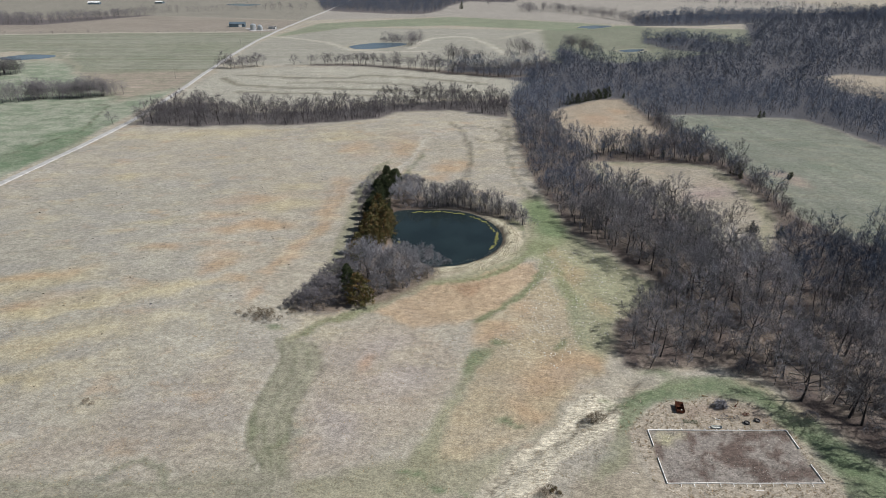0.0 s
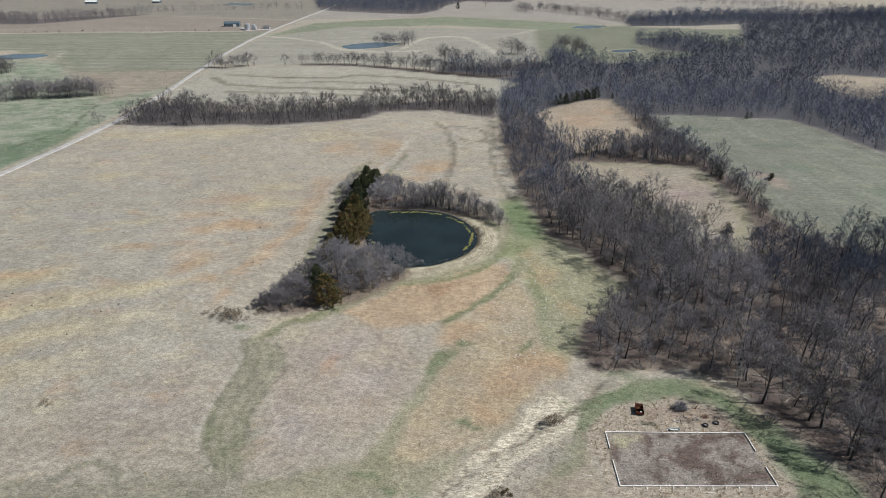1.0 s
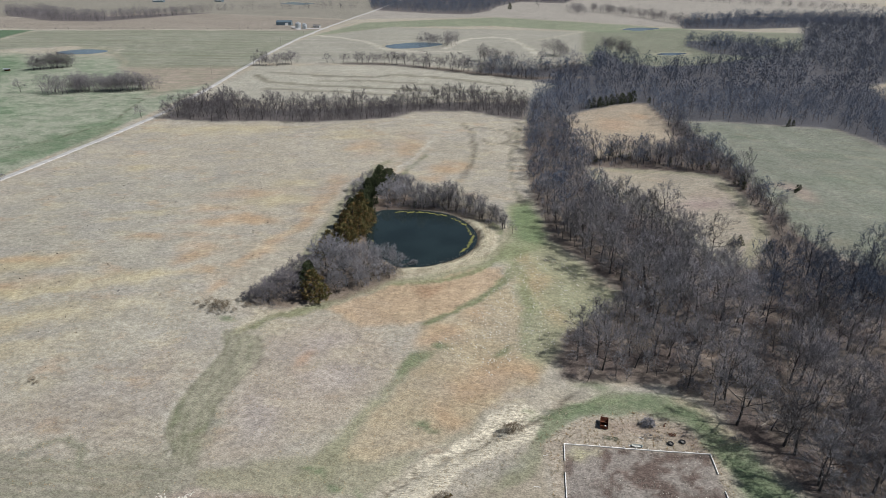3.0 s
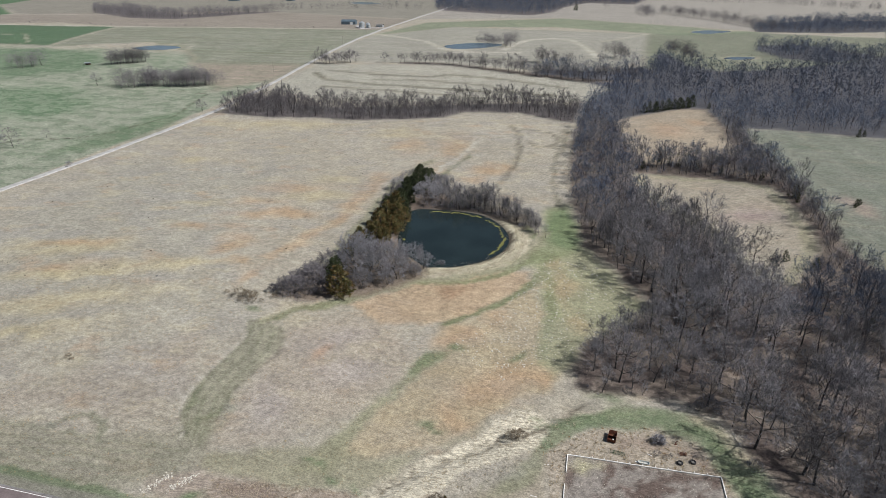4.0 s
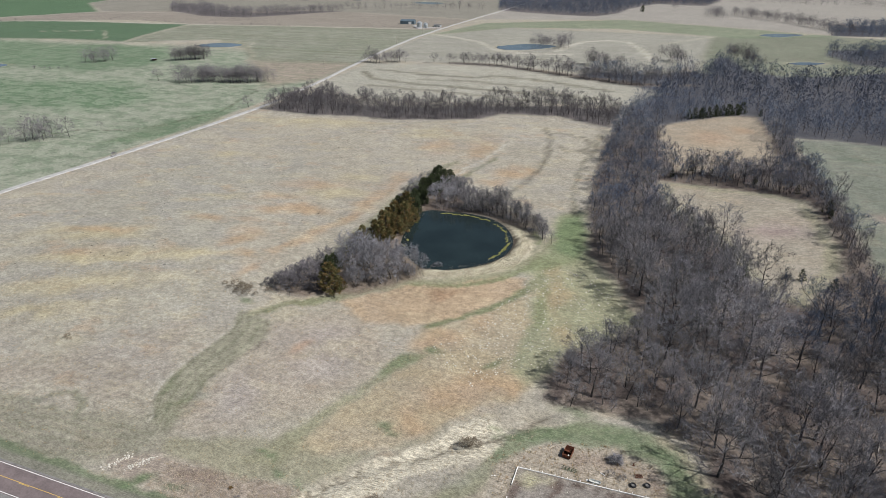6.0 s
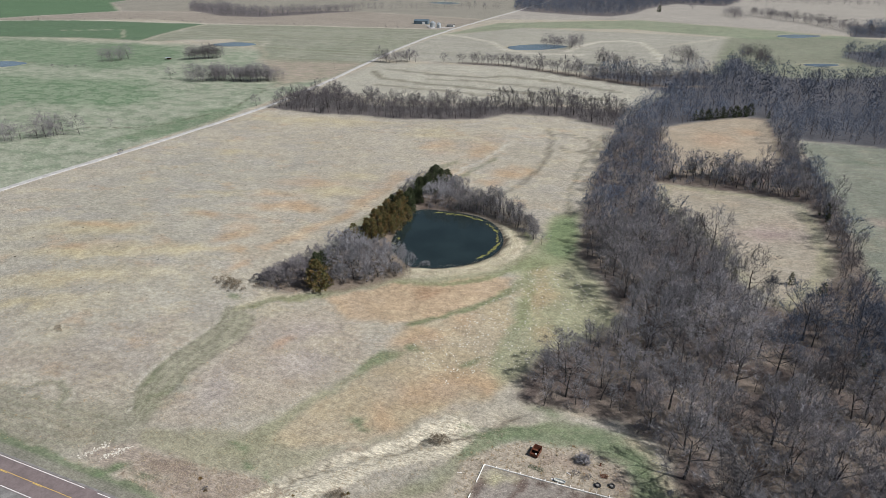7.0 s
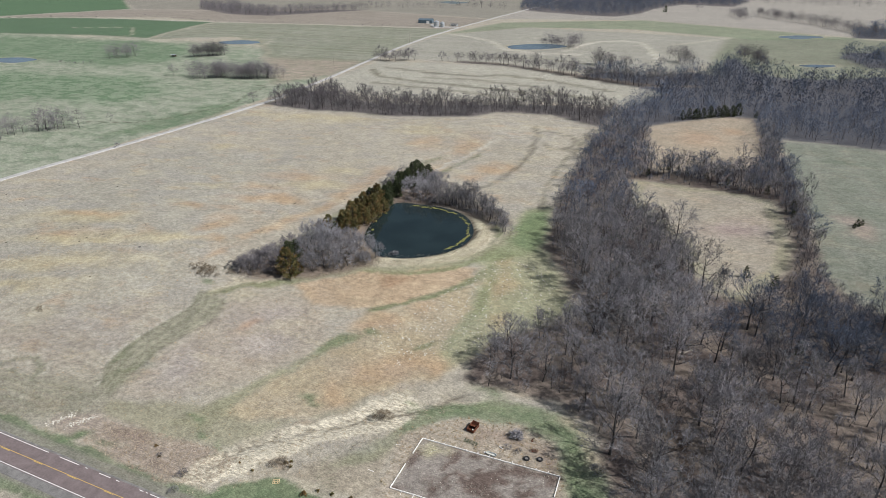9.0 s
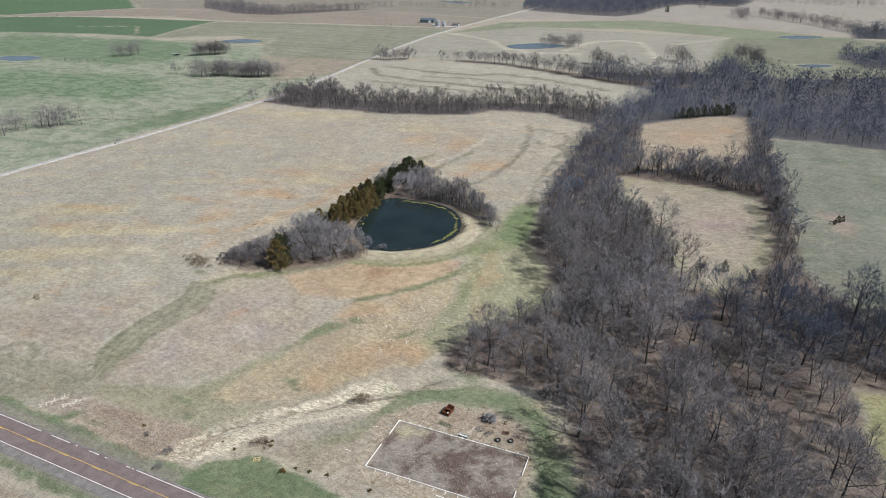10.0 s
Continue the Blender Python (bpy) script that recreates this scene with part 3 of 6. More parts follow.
    west_side = [(-57, 169), (-54.3, 166.5), (-51.2, 158.2), (-52.1, 147.8), (-53.6, 135.9), (-53, 128.2), (-50.6, 119.8), (-45.8, 114.6), (-44, 109)]
    east_side = [(-46.6, 170.9), (-40.4, 164.4), (-37.3, 159.2), (-36.3, 151.4), (-38.8, 144.2), (-40.9, 135.9), (-41.1, 129.7), (-38.6, 119.8), (-36.4, 110)]
    lay(path(west_side, 0.35, 0.3, False), lin(204, 192, 166), 0.7)
    lay(path(east_side, 0.3, 0.3, False), lin(112, 104, 82), 0.6)
    for k in range(1, 7):       # mower swaths
        f = k / 7
        swath = [(p[0] * (1 - f) + q[0] * f, p[1] * (1 - f) + q[1] * f) for p, q in zip(west_side, east_side)]
        lay(path(swath, 0.45, 0.4, False), lin(120, 120, 88) if k % 2 else lin(168, 160, 128), 0.45)
    lay(spot(-51, 128, 1.6, 7, -0.1) + spot(-41.5, 126, 1.5, 8, -0.1), lin(112, 118, 80), 0.5)
    hook = [(-50, 169.5), (-42.5, 177.5), (-32, 183), (-17, 195), (-3, 207.5), (13, 214), (27, 225), (37, 243), (41, 264)]
    lay(path(hook, 2.1, 0.8), lin(158, 152, 116), 0.8, wild=0.1)
    lay(path([(-46, 172), (-38, 180), (-30, 184), (-24, 189)], 1.8, 0.9), lin(130, 132, 92), 0.6)
    lay(path([(p[0] - 1.2, p[1] + 1.8) for p in hook], 0.7, 0.4), lin(206, 192, 158), 0.6)
    lay(area(VERGE_MOWN, 1.4), lin(166, 157, 130), 0.9, wild=0.2)
    for k in range(5):
        lay(path([(-180, 114 - 4 * k), (-102, 108 - 3.4 * k), (-60, 108 - 3 * k), (-40, 109 - 2 * k)], 0.6, 0.4), lin(134, 132, 102), 0.45)
    lay(path([(-82, 110), (-79.5, 113.6), (-75, 115.2), (-70, 114.2), (-66, 111.6), (-65, 108)], 1.1, 0.4), lin(140, 138, 108), 0.7)
    lay(path([(-85, 112), (-80.5, 116), (-75, 117.4), (-68.5, 116), (-63.5, 112)], 0.4, 0.3), lin(198, 188, 160), 0.6)
    verge = np.abs(y - highway_mid(x))
    lay(smooth_step(10.2, 8.8, verge + frayed(4, 2.0, 11)), lin(118, 128, 92), 0.85, wild=0.0)
    lay(smooth_step(7.4, 6.4, verge), lin(150, 142, 122), 0.8)
    lay(area([(-44, 96), (-42, 101), (-30, 104), (-14, 102), (0, 104), (12, 103), (12, 96), (2, 91), (-14, 92), (-32, 94.5)], 1.6), lin(184, 166, 142), 0.9, wild=0.1, long=0.7)
    lay(spot(-20, 98, 9, 2.2, -0.1) + spot(-4, 96.5, 4, 1.5), lin(140, 118, 98), 0.6)
    lay(spot(2.7, 93, 2.2, 1.1), lin(66, 60, 48), 0.9)
    lay(spot(-33, 94.2, 3, 1.2) + spot(-24, 94, 4, 1.1), lin(104, 126, 80), 0.8, wild=0.0)
    lay(smooth_step(-12, -14, y - highway_mid(x)), lin(164, 148, 124), 0.9, wild=0.3)
    # the washed-out gully: combed bleached grass with dark rills
    lay(area([(2, 92), (6, 103.5), (12.6, 110.4), (19, 118.1), (27, 126.6), (34.8, 135.9), (41.6, 141.6), (47, 141), (50, 137.3), (49.8, 133.1), (43.3, 125.3), (35.4, 120.4), (29.5, 115.9), (23.6, 109.4), (20, 104), (18, 99), (12, 94)], 0.7),
        lin(226, 212, 178), 0.97, wild=0.0, long=1.0)
    lay(area([(49, 141), (54, 145), (62, 146), (70, 147), (64, 142), (56, 139)], 1.0), lin(206, 190, 158), 0.9, wild=0.0, long=0.8)
    rills = [[(4, 100), (9, 104.5), (15, 111.5), (21.8, 119), (28, 121.8), (34.4, 124.1), (41, 130.4)], [(28, 121.8), (33, 128), (39, 133), (44, 136)], [(6, 103), (13, 110.8), (20, 119.4), (28, 127.6)], [(42, 131), (47, 135), (52, 139), (58, 147)]]
    for k, line in enumerate(rills):
        lay(path(line, (0.42, 0.35, 0.25, 0.6)[k], 0.35) * (0.35 + 0.65 * smooth_step(0.3, 0.6, lattice(x, y, 4, 71))), lin(104, 92, 70), 0.7)
    lay(area([(33, 110), (43, 117), (51, 127), (49, 118), (50, 104), (36, 103), (27, 104)], 1.2), lin(180, 165, 136), 0.9, wild=0.1, long=0.4)
    lay(area([(36, 110), (42, 112), (48, 119), (50, 127), (46, 128), (42, 120)], 1.4), lin(148, 146, 110), 0.75)
    for r in (6.0, 8.0, 10.0):
        lay(smooth_step(0.7, 0.25, np.abs(np.hypot(wx - 44, wy - 110) - r)) * smooth_step(43, 40, x), lin(144, 138, 108), 0.5)
    lay(area(YARD, 1.2), lin(190, 174, 146), 0.95, wild=0.05, long=0.5)
    for cx, cy, rx, ry in ((70, 134, 6, 3), (80, 134, 6, 3), (88, 131, 3, 5)):
        lay(spot(cx, cy, rx, ry), lin(150, 128, 108), 0.6)
    lay(area(LOOP_OUT, 1.0), lin(138, 142, 106), 0.9, wild=0.0, lush=0.35)
    for k in (-1.6, 0, 1.6):
        lay(path([(45, 137 + k), (55, 140 + k), (66, 144.5 + k), (78, 146.5 + k), (88, 143 + k), (93 + k, 134), (97 + k, 122), (101 + k, 105)], 0.5, 0.4), lin(118, 130, 88), 0.55)
    lay(area([(88, 150), (94, 147), (98, 138), (101, 130), (97, 132), (92, 143), (84, 149)], 1.2), lin(194, 178, 142), 0.85)
    lay(spot(102, 112, 6, 10, 0.3), lin(112, 130, 88), 0.6)
    # dark gully head, its shadow put into the ground colour
    lay(spot(53.5, 141, 3.0, 1.2, 0.3), lin(72, 80, 52), 0.7)
    lay(area(LAWN, 0.7), lin(122, 132, 94), 0.95, wild=0.0, lush=0.3)
    lay(spot(28, 94, 8, 2, 0.1) + spot(40, 91, 10, 2), lin(146, 146, 108), 0.5)
    lay(area(ARENA, 0.5, False), lin(164, 152, 134), 0.95, wild=0.0, long=0.3)
    soil = smooth_step(0.44, 0.62, lattice(x, y, 4.5, 81) * 0.6 + lattice(x, y, 1.7, 82) * 0.4 + 0.22 * (spot(76, 120, 16, 5) + spot(74, 113.5, 8, 3) + spot(87, 115, 4, 5)) - 0.06)
    lay(area(ARENA, 0.4, False) * soil, lin(112, 92, 78), 0.85)
    lay(spot(57, 123.5, 1.8, 2.4), lin(218, 206, 156), 0.85, long=1.0)
    lay(area(FIELD_D, 2), lin(162, 156, 108), 0.95, wild=0.2, lush=0.2)
    # woods: leaf litter
    wood = area(WOOD_CREEK, 2.4)
    lay(wood, lin(126, 111, 95), 0.95, wild=0.0)
    lay(wood * smooth_step(0.5, 0.62, lattice(x, y, 8, 21)), lin(102, 88, 78), 0.7)
    # east and north woods: litter darkened, with crown shade put into its colour
    for w in (WOOD_EAST, WOOD_JOIN, WOOD_SPUR, WOOD_NORTH, HEDGE_MID, WOOD_NW, WOOD_TOP):
        lay(area(w, 4), lin(118, 109, 101) if w in (HEDGE_MID, WOOD_NW, WOOD_TOP) else lin(92, 90, 90), 0.95, wild=0.0, rows=0.0, lush=0.0)
    lay(smooth_step(9, 5, line_dist(wx, wy, HEDGE_FAR)), lin(128, 114, 98), 0.9)
    lay(area(GLADE, 5), lin(186, 170, 140), 0.95)
    creek = [(89, 240), (89, 196), (100, 175), (108, 167), (114, 161), (117, 151), (119, 142), (122, 132), (124, 60)]
    lay(path(creek, 1.3, 0.8), lin(88, 72, 58), 0.85)
    lay(path([(p[0] - 3, p[1]) for p in creek], 0.8, 0.7), lin(176, 158, 134), 0.6)
    lay(area(FIELD_A, 2), lin(182, 164, 134), 0.97, wild=0.4)
    lay(spot(118, 470, 14, 20) + spot(140, 500, 8, 12), lin(194, 154, 114), 0.5)
    lay(area(FIELD_B, 2), lin(180, 166, 138), 0.97, wild=0.5)
    lay(spot(135, 300, 16, 10, 0.6), lin(176, 152, 138), 0.7)
    lay(smooth_step(3.5, 1.5, np.abs(depth_in(wx, wy, FIELD_B) - 4)), lin(154, 150, 110), 0.5)
    lay(area(FIELD_C, 2), lin(135, 136, 114), 0.97, wild=0.25, rows=0.12)
    for k in range(9):
        lay(path([(176 + 12 * k, 240), (180 + 12 * k, 330), (186 + 11 * k, 478)], 1.2, 0.9) * area(FIELD_C, 2), lin(126, 128, 104) if k % 2 else lin(162, 156, 132), 0.4)
    for cx, cy, rx, ry, tn in ((235, 398, 24, 8, 0.3), (215, 340, 20, 8, 0.2), (200, 440, 16, 6, 0.2), (240, 300, 20, 10, 0.4)):
        lay(spot(cx, cy, rx, ry, tn), lin(120, 126, 102), 0.6)
    lay(spot(186, 316, 6, 14, 0.1), lin(176, 152, 132), 0.7)
    lay(area([(-54, 184), (-36, 184), (-20, 192), (-2, 210), (-4, 217), (-17, 230), (-23, 246), (-25, 262), (-23, 278), (-10, 284), (-10, 312), (-22, 330), (-36, 326), (-39, 290), (-39, 240), (-38, 218), (-48, 204)], 2.5), lin(124, 106, 88), 0.85, wild=0.0)
    for p in FAR_PONDS:
        lay(smooth_step(-10, -3, depth_in(x, y, p)), lin(176, 164, 134), 0.7)

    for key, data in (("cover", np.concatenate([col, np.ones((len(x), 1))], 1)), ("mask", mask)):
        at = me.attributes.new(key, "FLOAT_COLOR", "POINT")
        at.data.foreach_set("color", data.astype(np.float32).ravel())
    return tagged(new("ground", me), "dry tan grassland with rust and straw drifts and green flushes", "ground", kind="structure")


ground()


# ---- water ----
def water(name, outline, z, material, label):
    bm = bmesh.new()
    pts = []
    n = len(outline)
    for i in range(n):      # rounded shore
        p0, p1, p2, p3 = (Vector(outline[(i + k) % n]) for k in (-1, 0, 1, 2))
        for t in (0, 0.25, 0.5, 0.75):
            pts.append(0.5 * ((2 * p1) + (p2 - p0) * t + (2 * p0 - 5 * p1 + 4 * p2 - p3) * t * t + (3 * p1 - p0 - 3 * p2 + p3) * t ** 3))
    mid = sum(pts, Vector((0, 0))) / len(pts)
    pts = [mid + (p - mid) * 1.03 for p in pts]
    top = [bm.verts.new((p.x, p.y, z)) for p in pts]
    low = [bm.verts.new((p.x, p.y, z - 0.5)) for p in pts]
    bm.faces.new(top)
    for i in range(len(top)):
        bm.faces.new((low[i], low[i - 1], top[i - 1], top[i]))
    return tagged(part(name, bm, material), label, "pond", kind="structure")


water("pond_water", POND, POND_Z, WATER, "dark teal farm pond with still water behind an earth dam")
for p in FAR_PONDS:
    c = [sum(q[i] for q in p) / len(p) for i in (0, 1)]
    water("far_pond_water", p, 12 * float(smooth_step(520, 900, c[1])) - 0.6, SKY_TINT_WATER, "small blue-grey farm pond in open fields")


# ---- roads ----
def ribbon(name, line, half, material, lift, skirt=0.5, parent=None, label="", kind="", flat=None):
    """A strip of road along a line, with sloping sides."""
    bm = bmesh.new()
    rows = []
    for i, (x, y) in enumerate(line):
        a, b = Vector(line[max(i - 1, 0)]), Vector(line[min(i + 1, len(line) - 1)])
        d = (b - a).normalized()
        side = Vector((-d.y, d.x))
        z = (flat if flat is not None else ground_z(x, y)) + lift
        row = []
        for off, dz in ((-half - skirt, -0.6), (-half, 0), (0, 0.04), (half, 0), (half + skirt, -0.6)) if skirt else ((-half, 0), (half, 0)):
            p = Vector((x, y)) + side * off
            row.append(bm.verts.new((p.x, p.y, z + dz)))
        rows.append(row)
    for r, s in zip(rows, rows[1:]):
        for i in range(len(r) - 1):
            bm.faces.new((r[i + 1], r[i], s[i], s[i + 1]))
    bmesh.ops.recalc_face_normals(bm, faces=bm.faces)
    return part(name, bm, material, parent, label, kind)


def dense(line, step):
    out = []
    for (ax, ay), (bx, by) in zip(line, line[1:]):
        n = max(1, int(math.hypot(bx - ax, by - ay) / step))
        out += [(ax + (bx - ax) * i / n, ay + (by - ay) * i / n) for i in range(n)]
    return out + [line[-1]]


gravel = ribbon("gravel_road", dense(GRAVEL_LINE, 12), 1.95, GRAVEL, 0.3, 1.0, kind="structure")
tagged(gravel, "straight pale limestone gravel road with grass verges", "road")


def at_road(x, off):
    return (x, highway_mid(x) + off)


def highway():
    base = ribbon("highway", [at_road(x, -0.85) for x in range(-900, 901, 20)], 4.95, SHOULDER, 0.10, 1.2, kind="structure", flat=0.0)
    tagged(base, "two-lane reddish asphalt highway with grey shoulders", "road")
    ribbon("carriageway", [at_road(x, -0.05) for x in range(-900, 901, 20)], 3.75, ASPHALT, 0.155, 0, base, "worn reddish-brown asphalt lanes", flat=0.0)
    # edge lines; the north one opens into dashes at the farm entrance
    ribbon("edge_line", [at_road(x, -3.5) for x in range(-900, 901, 20)], 0.09, WHITE_LINE, 0.165, 0, base, "white edge line", flat=0.0)
    for a, b in ((-900, -33.5), (-29.5, -22.5), (-20.3, -19.6), (-15.5, -11.8), (-9.8, -8.8), (-2.3, -1.0), (-0.2, 0.4), (1.2, 900)):
        ribbon("edge_line", [at_road(a, 3.4), at_road(b, 3.4)], 0.09, WHITE_LINE, 0.165, 0, base, "white edge line", flat=0.0)
    ribbon("centre_line", [at_road(x, 0.06) for x in range(-900, 901, 20)], 0.07, YELLOW_LINE, 0.165, 0, base, "yellow centre line", flat=0.0)
    for k in range(-8, 9):
        x = k * 12.2 - 10
        ribbon("centre_dash", [at_road(x, -0.16), at_road(x + 3.1, -0.16)], 0.07, YELLOW_LINE, 0.166, 0, base, "yellow centre dash", flat=0.0)


highway()


# ---- trees ----
def tube(V, T, path, radii, sides):
    """Adds a tapered tube of triangles along a path."""
    base = len(V)
    for i, p in enumerate(path):
        d = (path[min(i + 1, len(path) - 1)] - path[max(i - 1, 0)]).normalized()
        u = d.orthogonal().normalized()
        w = d.cross(u)
        for k in range(sides):
            a = 2 * math.pi * k / sides
            V.append(p + (u * math.cos(a) + w * math.sin(a)) * radii[i])
    for i in range(len(path) - 1):
        for k in range(sides):
            a, b = base + i * sides + k, base + i * sides + (k + 1) % sides
            T.append((a, b, b + sides))
            T.append((a, b + sides, a + sides))


def blade(V, T, p, d, length, width, rng):
    """Adds a thin twig, one tapering triangle."""
    side = d.cross(Vector((rng.uniform(-1, 1), rng.uniform(-1, 1), rng.uniform(-1, 1)))).normalized() * width * 0.5
    b = len(V)
    V += [p - side, p + side, p + d * length]
    T.append((b, b + 1, b + 2))


def bent(rng, start, d, length, steps, wander, lift):
    pts = [start.copy()]
    d = d.copy()
    for _ in range(steps):
        d = (d + Vector((rng.gauss(0, wander), rng.gauss(0, wander), rng.gauss(0, wander) + lift))).normalized()
        pts.append(pts[-1] + d * length / steps)
    return pts


def along(pts, f):
    k = f * (len(pts) - 1)
    i = min(int(k), len(pts) - 2)
    return pts[i].lerp(pts[i + 1], k - i), (pts[i + 1] - pts[i]).normalized()


def curve3(p0, p1, p2, steps):
    """Points along a bend from p0 past p1 to p2."""
    return [p0.lerp(p1, k / steps).lerp(p1.lerp(p2, k / steps), k / steps) for k in range(steps + 1)]


def bare_tree_mesh(seed, height, spread, grade, upright=0.5, stems=1, twigs=1.0, fine=1.0):
    """A leafless tree: wood (trunk, limbs) and twigs, as points and triangles. grade 0 is the finest. Limbs bend up to a dome, and fork twice into sprays of twigs."""
    rng = random.Random(seed)
    WV, WT, TV, TT = [], [], [], []
    mains = (7, 5, 5, 4)[grade]
    seconds = (5, 4, 0, 0)[grade]
    count = int((2150, 300, 185, 76)[grade] * twigs)
    size = (1.05, 1.7, 1.6, 1.9)[grade]
    width = (0.078, 0.135, 0.3, 0.62)[grade] * fine
    holders = []
    base_r = height * (0.0155, 0.013, 0.012, 0.012)[grade] / stems ** 0.45 * (0.75 + 0.25 * fine)
    mid = height * 0.5

    def dome(a, tilt, k=1.0):
        """A place on the crown's uneven rim."""
        k *= rng.uniform(0.82, 1.12)
        return Vector((math.cos(a) * math.sin(tilt) * spread * k, math.sin(a) * math.sin(tilt) * spread * k, mid + (height - mid) * math.cos(tilt) * k))

    for s in range(stems):
        lean = Vector((rng.gauss(0, 0.06), rng.gauss(0, 0.06), 1)).normalized()
        if stems > 1:
            a = 2 * math.pi * (s + rng.random() * 0.5) / stems
            lean = Vector((math.cos(a) * 0.3, math.sin(a) * 0.3, 1)).normalized()
        trunk = bent(rng, Vector((0, 0, -0.4)), lean, height * (0.62 if grade < 2 else 0.55), (5, 3, 2, 1)[grade], 0.06, 0.02)
        tube(WV, WT, trunk, [base_r * (1.15 - 0.85 * i / (len(trunk) - 1)) for i in range(len(trunk))], (6, 4, 3, 3)[grade])
        n = max(3, round(mains * 1.5 / stems)) if stems > 1 else mains
        for k in range(n):
            f = 0.32 + 0.66 * (k + rng.random() * 0.8) / n
            p, d = along(trunk, f)
            a = k * 2.4 + rng.uniform(-0.5, 0.5) + s * 2.1
            tilt = (1.6 - 1.2 * (f - 0.32) / 0.66) * (1.14 - 0.2 * upright) + rng.uniform(-0.15, 0.15)
            rim = dome(a, max(0.05, tilt))
            knee = p.lerp(rim, 0.5)
            knee.z = p.z + (rim.z - p.z) * max(0.05, 0.5 - 0.3 * upright + rng.uniform(-0.1, 0.15))
            knee.xy = p.xy.lerp(rim.xy, min(0.75, 0.55 + 0.1 * rng.random()))
            r = base_r * (0.55 - 0.26 * f)
            if grade >= 2:
                tube(WV, WT, [p, p.lerp(rim, 0.8)], [r, r * 0.2], 3)
                continue
            limb = curve3(p, knee, rim, (4, 2)[grade])
            for q in limb[1:-1]:
                q += Vector((rng.gauss(0, 0.3), rng.gauss(0, 0.3), rng.gauss(0, 0.2)))
            tube(WV, WT, limb, [r * (1 - 0.85 * i / (len(limb) - 1)) for i in range(len(limb))], (4, 3)[grade])
            reach = (rim - p).length
            holders.append((limb, 0.72, 1.0))
            for q in range(seconds):
                g = 0.28 + 0.62 * (q + rng.random()) / seconds
                p2, d2 = along(limb, g)
                end = dome(a + rng.choice((-1, 1)) * rng.uniform(0.2, 0.75), max(0.03, tilt + rng.uniform(-0.55, 0.35)))
                long = min(reach * 0.55, (end - p2).length)
                end = p2 + (end - p2).normalized() * long
                bow = p2.lerp(end, 0.5) + Vector((rng.gauss(0, 0.12), rng.gauss(0, 0.12), rng.uniform(-0.2, 0.1))) * long
                sec = curve3(p2, bow, end, 3)
                if grade:
                    blade(WV, WT, p2, (end - p2).normalized(), long, 0.16, rng)
                    holders += [(sec, 0.35, 1.0)] * 2
                    continue
                tube(WV, WT, [sec[0], sec[1], sec[3]], [r * 0.32, r * 0.22, r * 0.05], 3)
                holders.append((sec, 0.55, 1.0))
                for w in range(3):
                    p3, d3 = along(sec, 0.3 + 0.65 * (w + rng.random()) / 3)
                    out = (p3 - Vector((0, 0, height * 0.35))).normalized()
                    d3 = (d3 * 0.7 + out * 0.5 + Vector((rng.gauss(0, 0.5), rng.gauss(0, 0.5), rng.gauss(0.1, 0.4)))).normalized()
                    long3 = rng.uniform(1.3, 2.6) * height / 18
                    blade(TV, TT, p3, d3, long3, 0.1 * fine, rng)
                    holders += [([p3, p3 + d3 * long3], 0.25, 1.0)] * 3
    foot = Vector((0, 0, height * 0.25))
    lumps = [dome(2.4 * k + rng.uniform(-0.4, 0.4), math.acos(1 - 1.35 * (k + 0.5) / 11)) for k in range(11)]
    for k in range(count):
        turn = Vector((rng.gauss(0, 1), rng.gauss(0, 1), rng.gauss(0.25, 0.8))).normalized()
        if grade >= 2:      # far crowns: lumps of twigs over the dome, and some low down
            rim = lumps[k % len(lumps)] + Vector((rng.gauss(0, 1), rng.gauss(0, 1), rng.gauss(0, 0.8))) * spread * 0.24
            p, d = foot.lerp(rim, rng.uniform(0.62, 0.92)), (rim - foot).normalized()
            if k % 6 == 0:
                p.z *= rng.uniform(0.1, 0.7)
        elif k % 20 < 7:   # fine outer twigs that close the dome
            rim = dome(rng.uniform(0, 6.28), math.acos(rng.uniform(-0.3, 1.0)))
            p, d = foot.lerp(rim, 0.68 + 0.26 * rng.random()), (rim - foot).normalized()
        else:
            line, a, b = holders[k % len(holders)]
            p, d = along(line, rng.uniform(a, b))
        blade(TV, TT, p, (d * 0.55 + turn * 0.75).normalized(), size * rng.uniform(0.5, 1.3), width * rng.uniform(0.7, 1.3), rng)
    return (np.array([tuple(v) for v in WV]), np.array(WT), np.array([tuple(v) for v in TV]), np.array(TT))


def spread_points(outline, gap, seed, holes=(), margin=0.0, keep=None):
    """Places at about that gap inside an outline and outside the holes."""
    rng = np.random.default_rng(seed)
    xs, ys = [q[0] for q in outline], [q[1] for q in outline]
    gx, gy = np.meshgrid(np.arange(min(xs), max(xs), gap), np.arange(min(ys), max(ys), gap * 0.9))
    gx[1::2] += gap / 2
    px = (gx + rng.uniform(-0.42, 0.42, gx.shape) * gap).ravel()
    py = (gy + rng.uniform(-0.42, 0.42, gy.shape) * gap).ravel()
    ok = depth_in(px, py, outline) > margin
    for h in holes:
        ok &= depth_in(px, py, h) < -1.0
    if keep is not None:
        ok &= keep(px, py)
    return px[ok], py[ok]


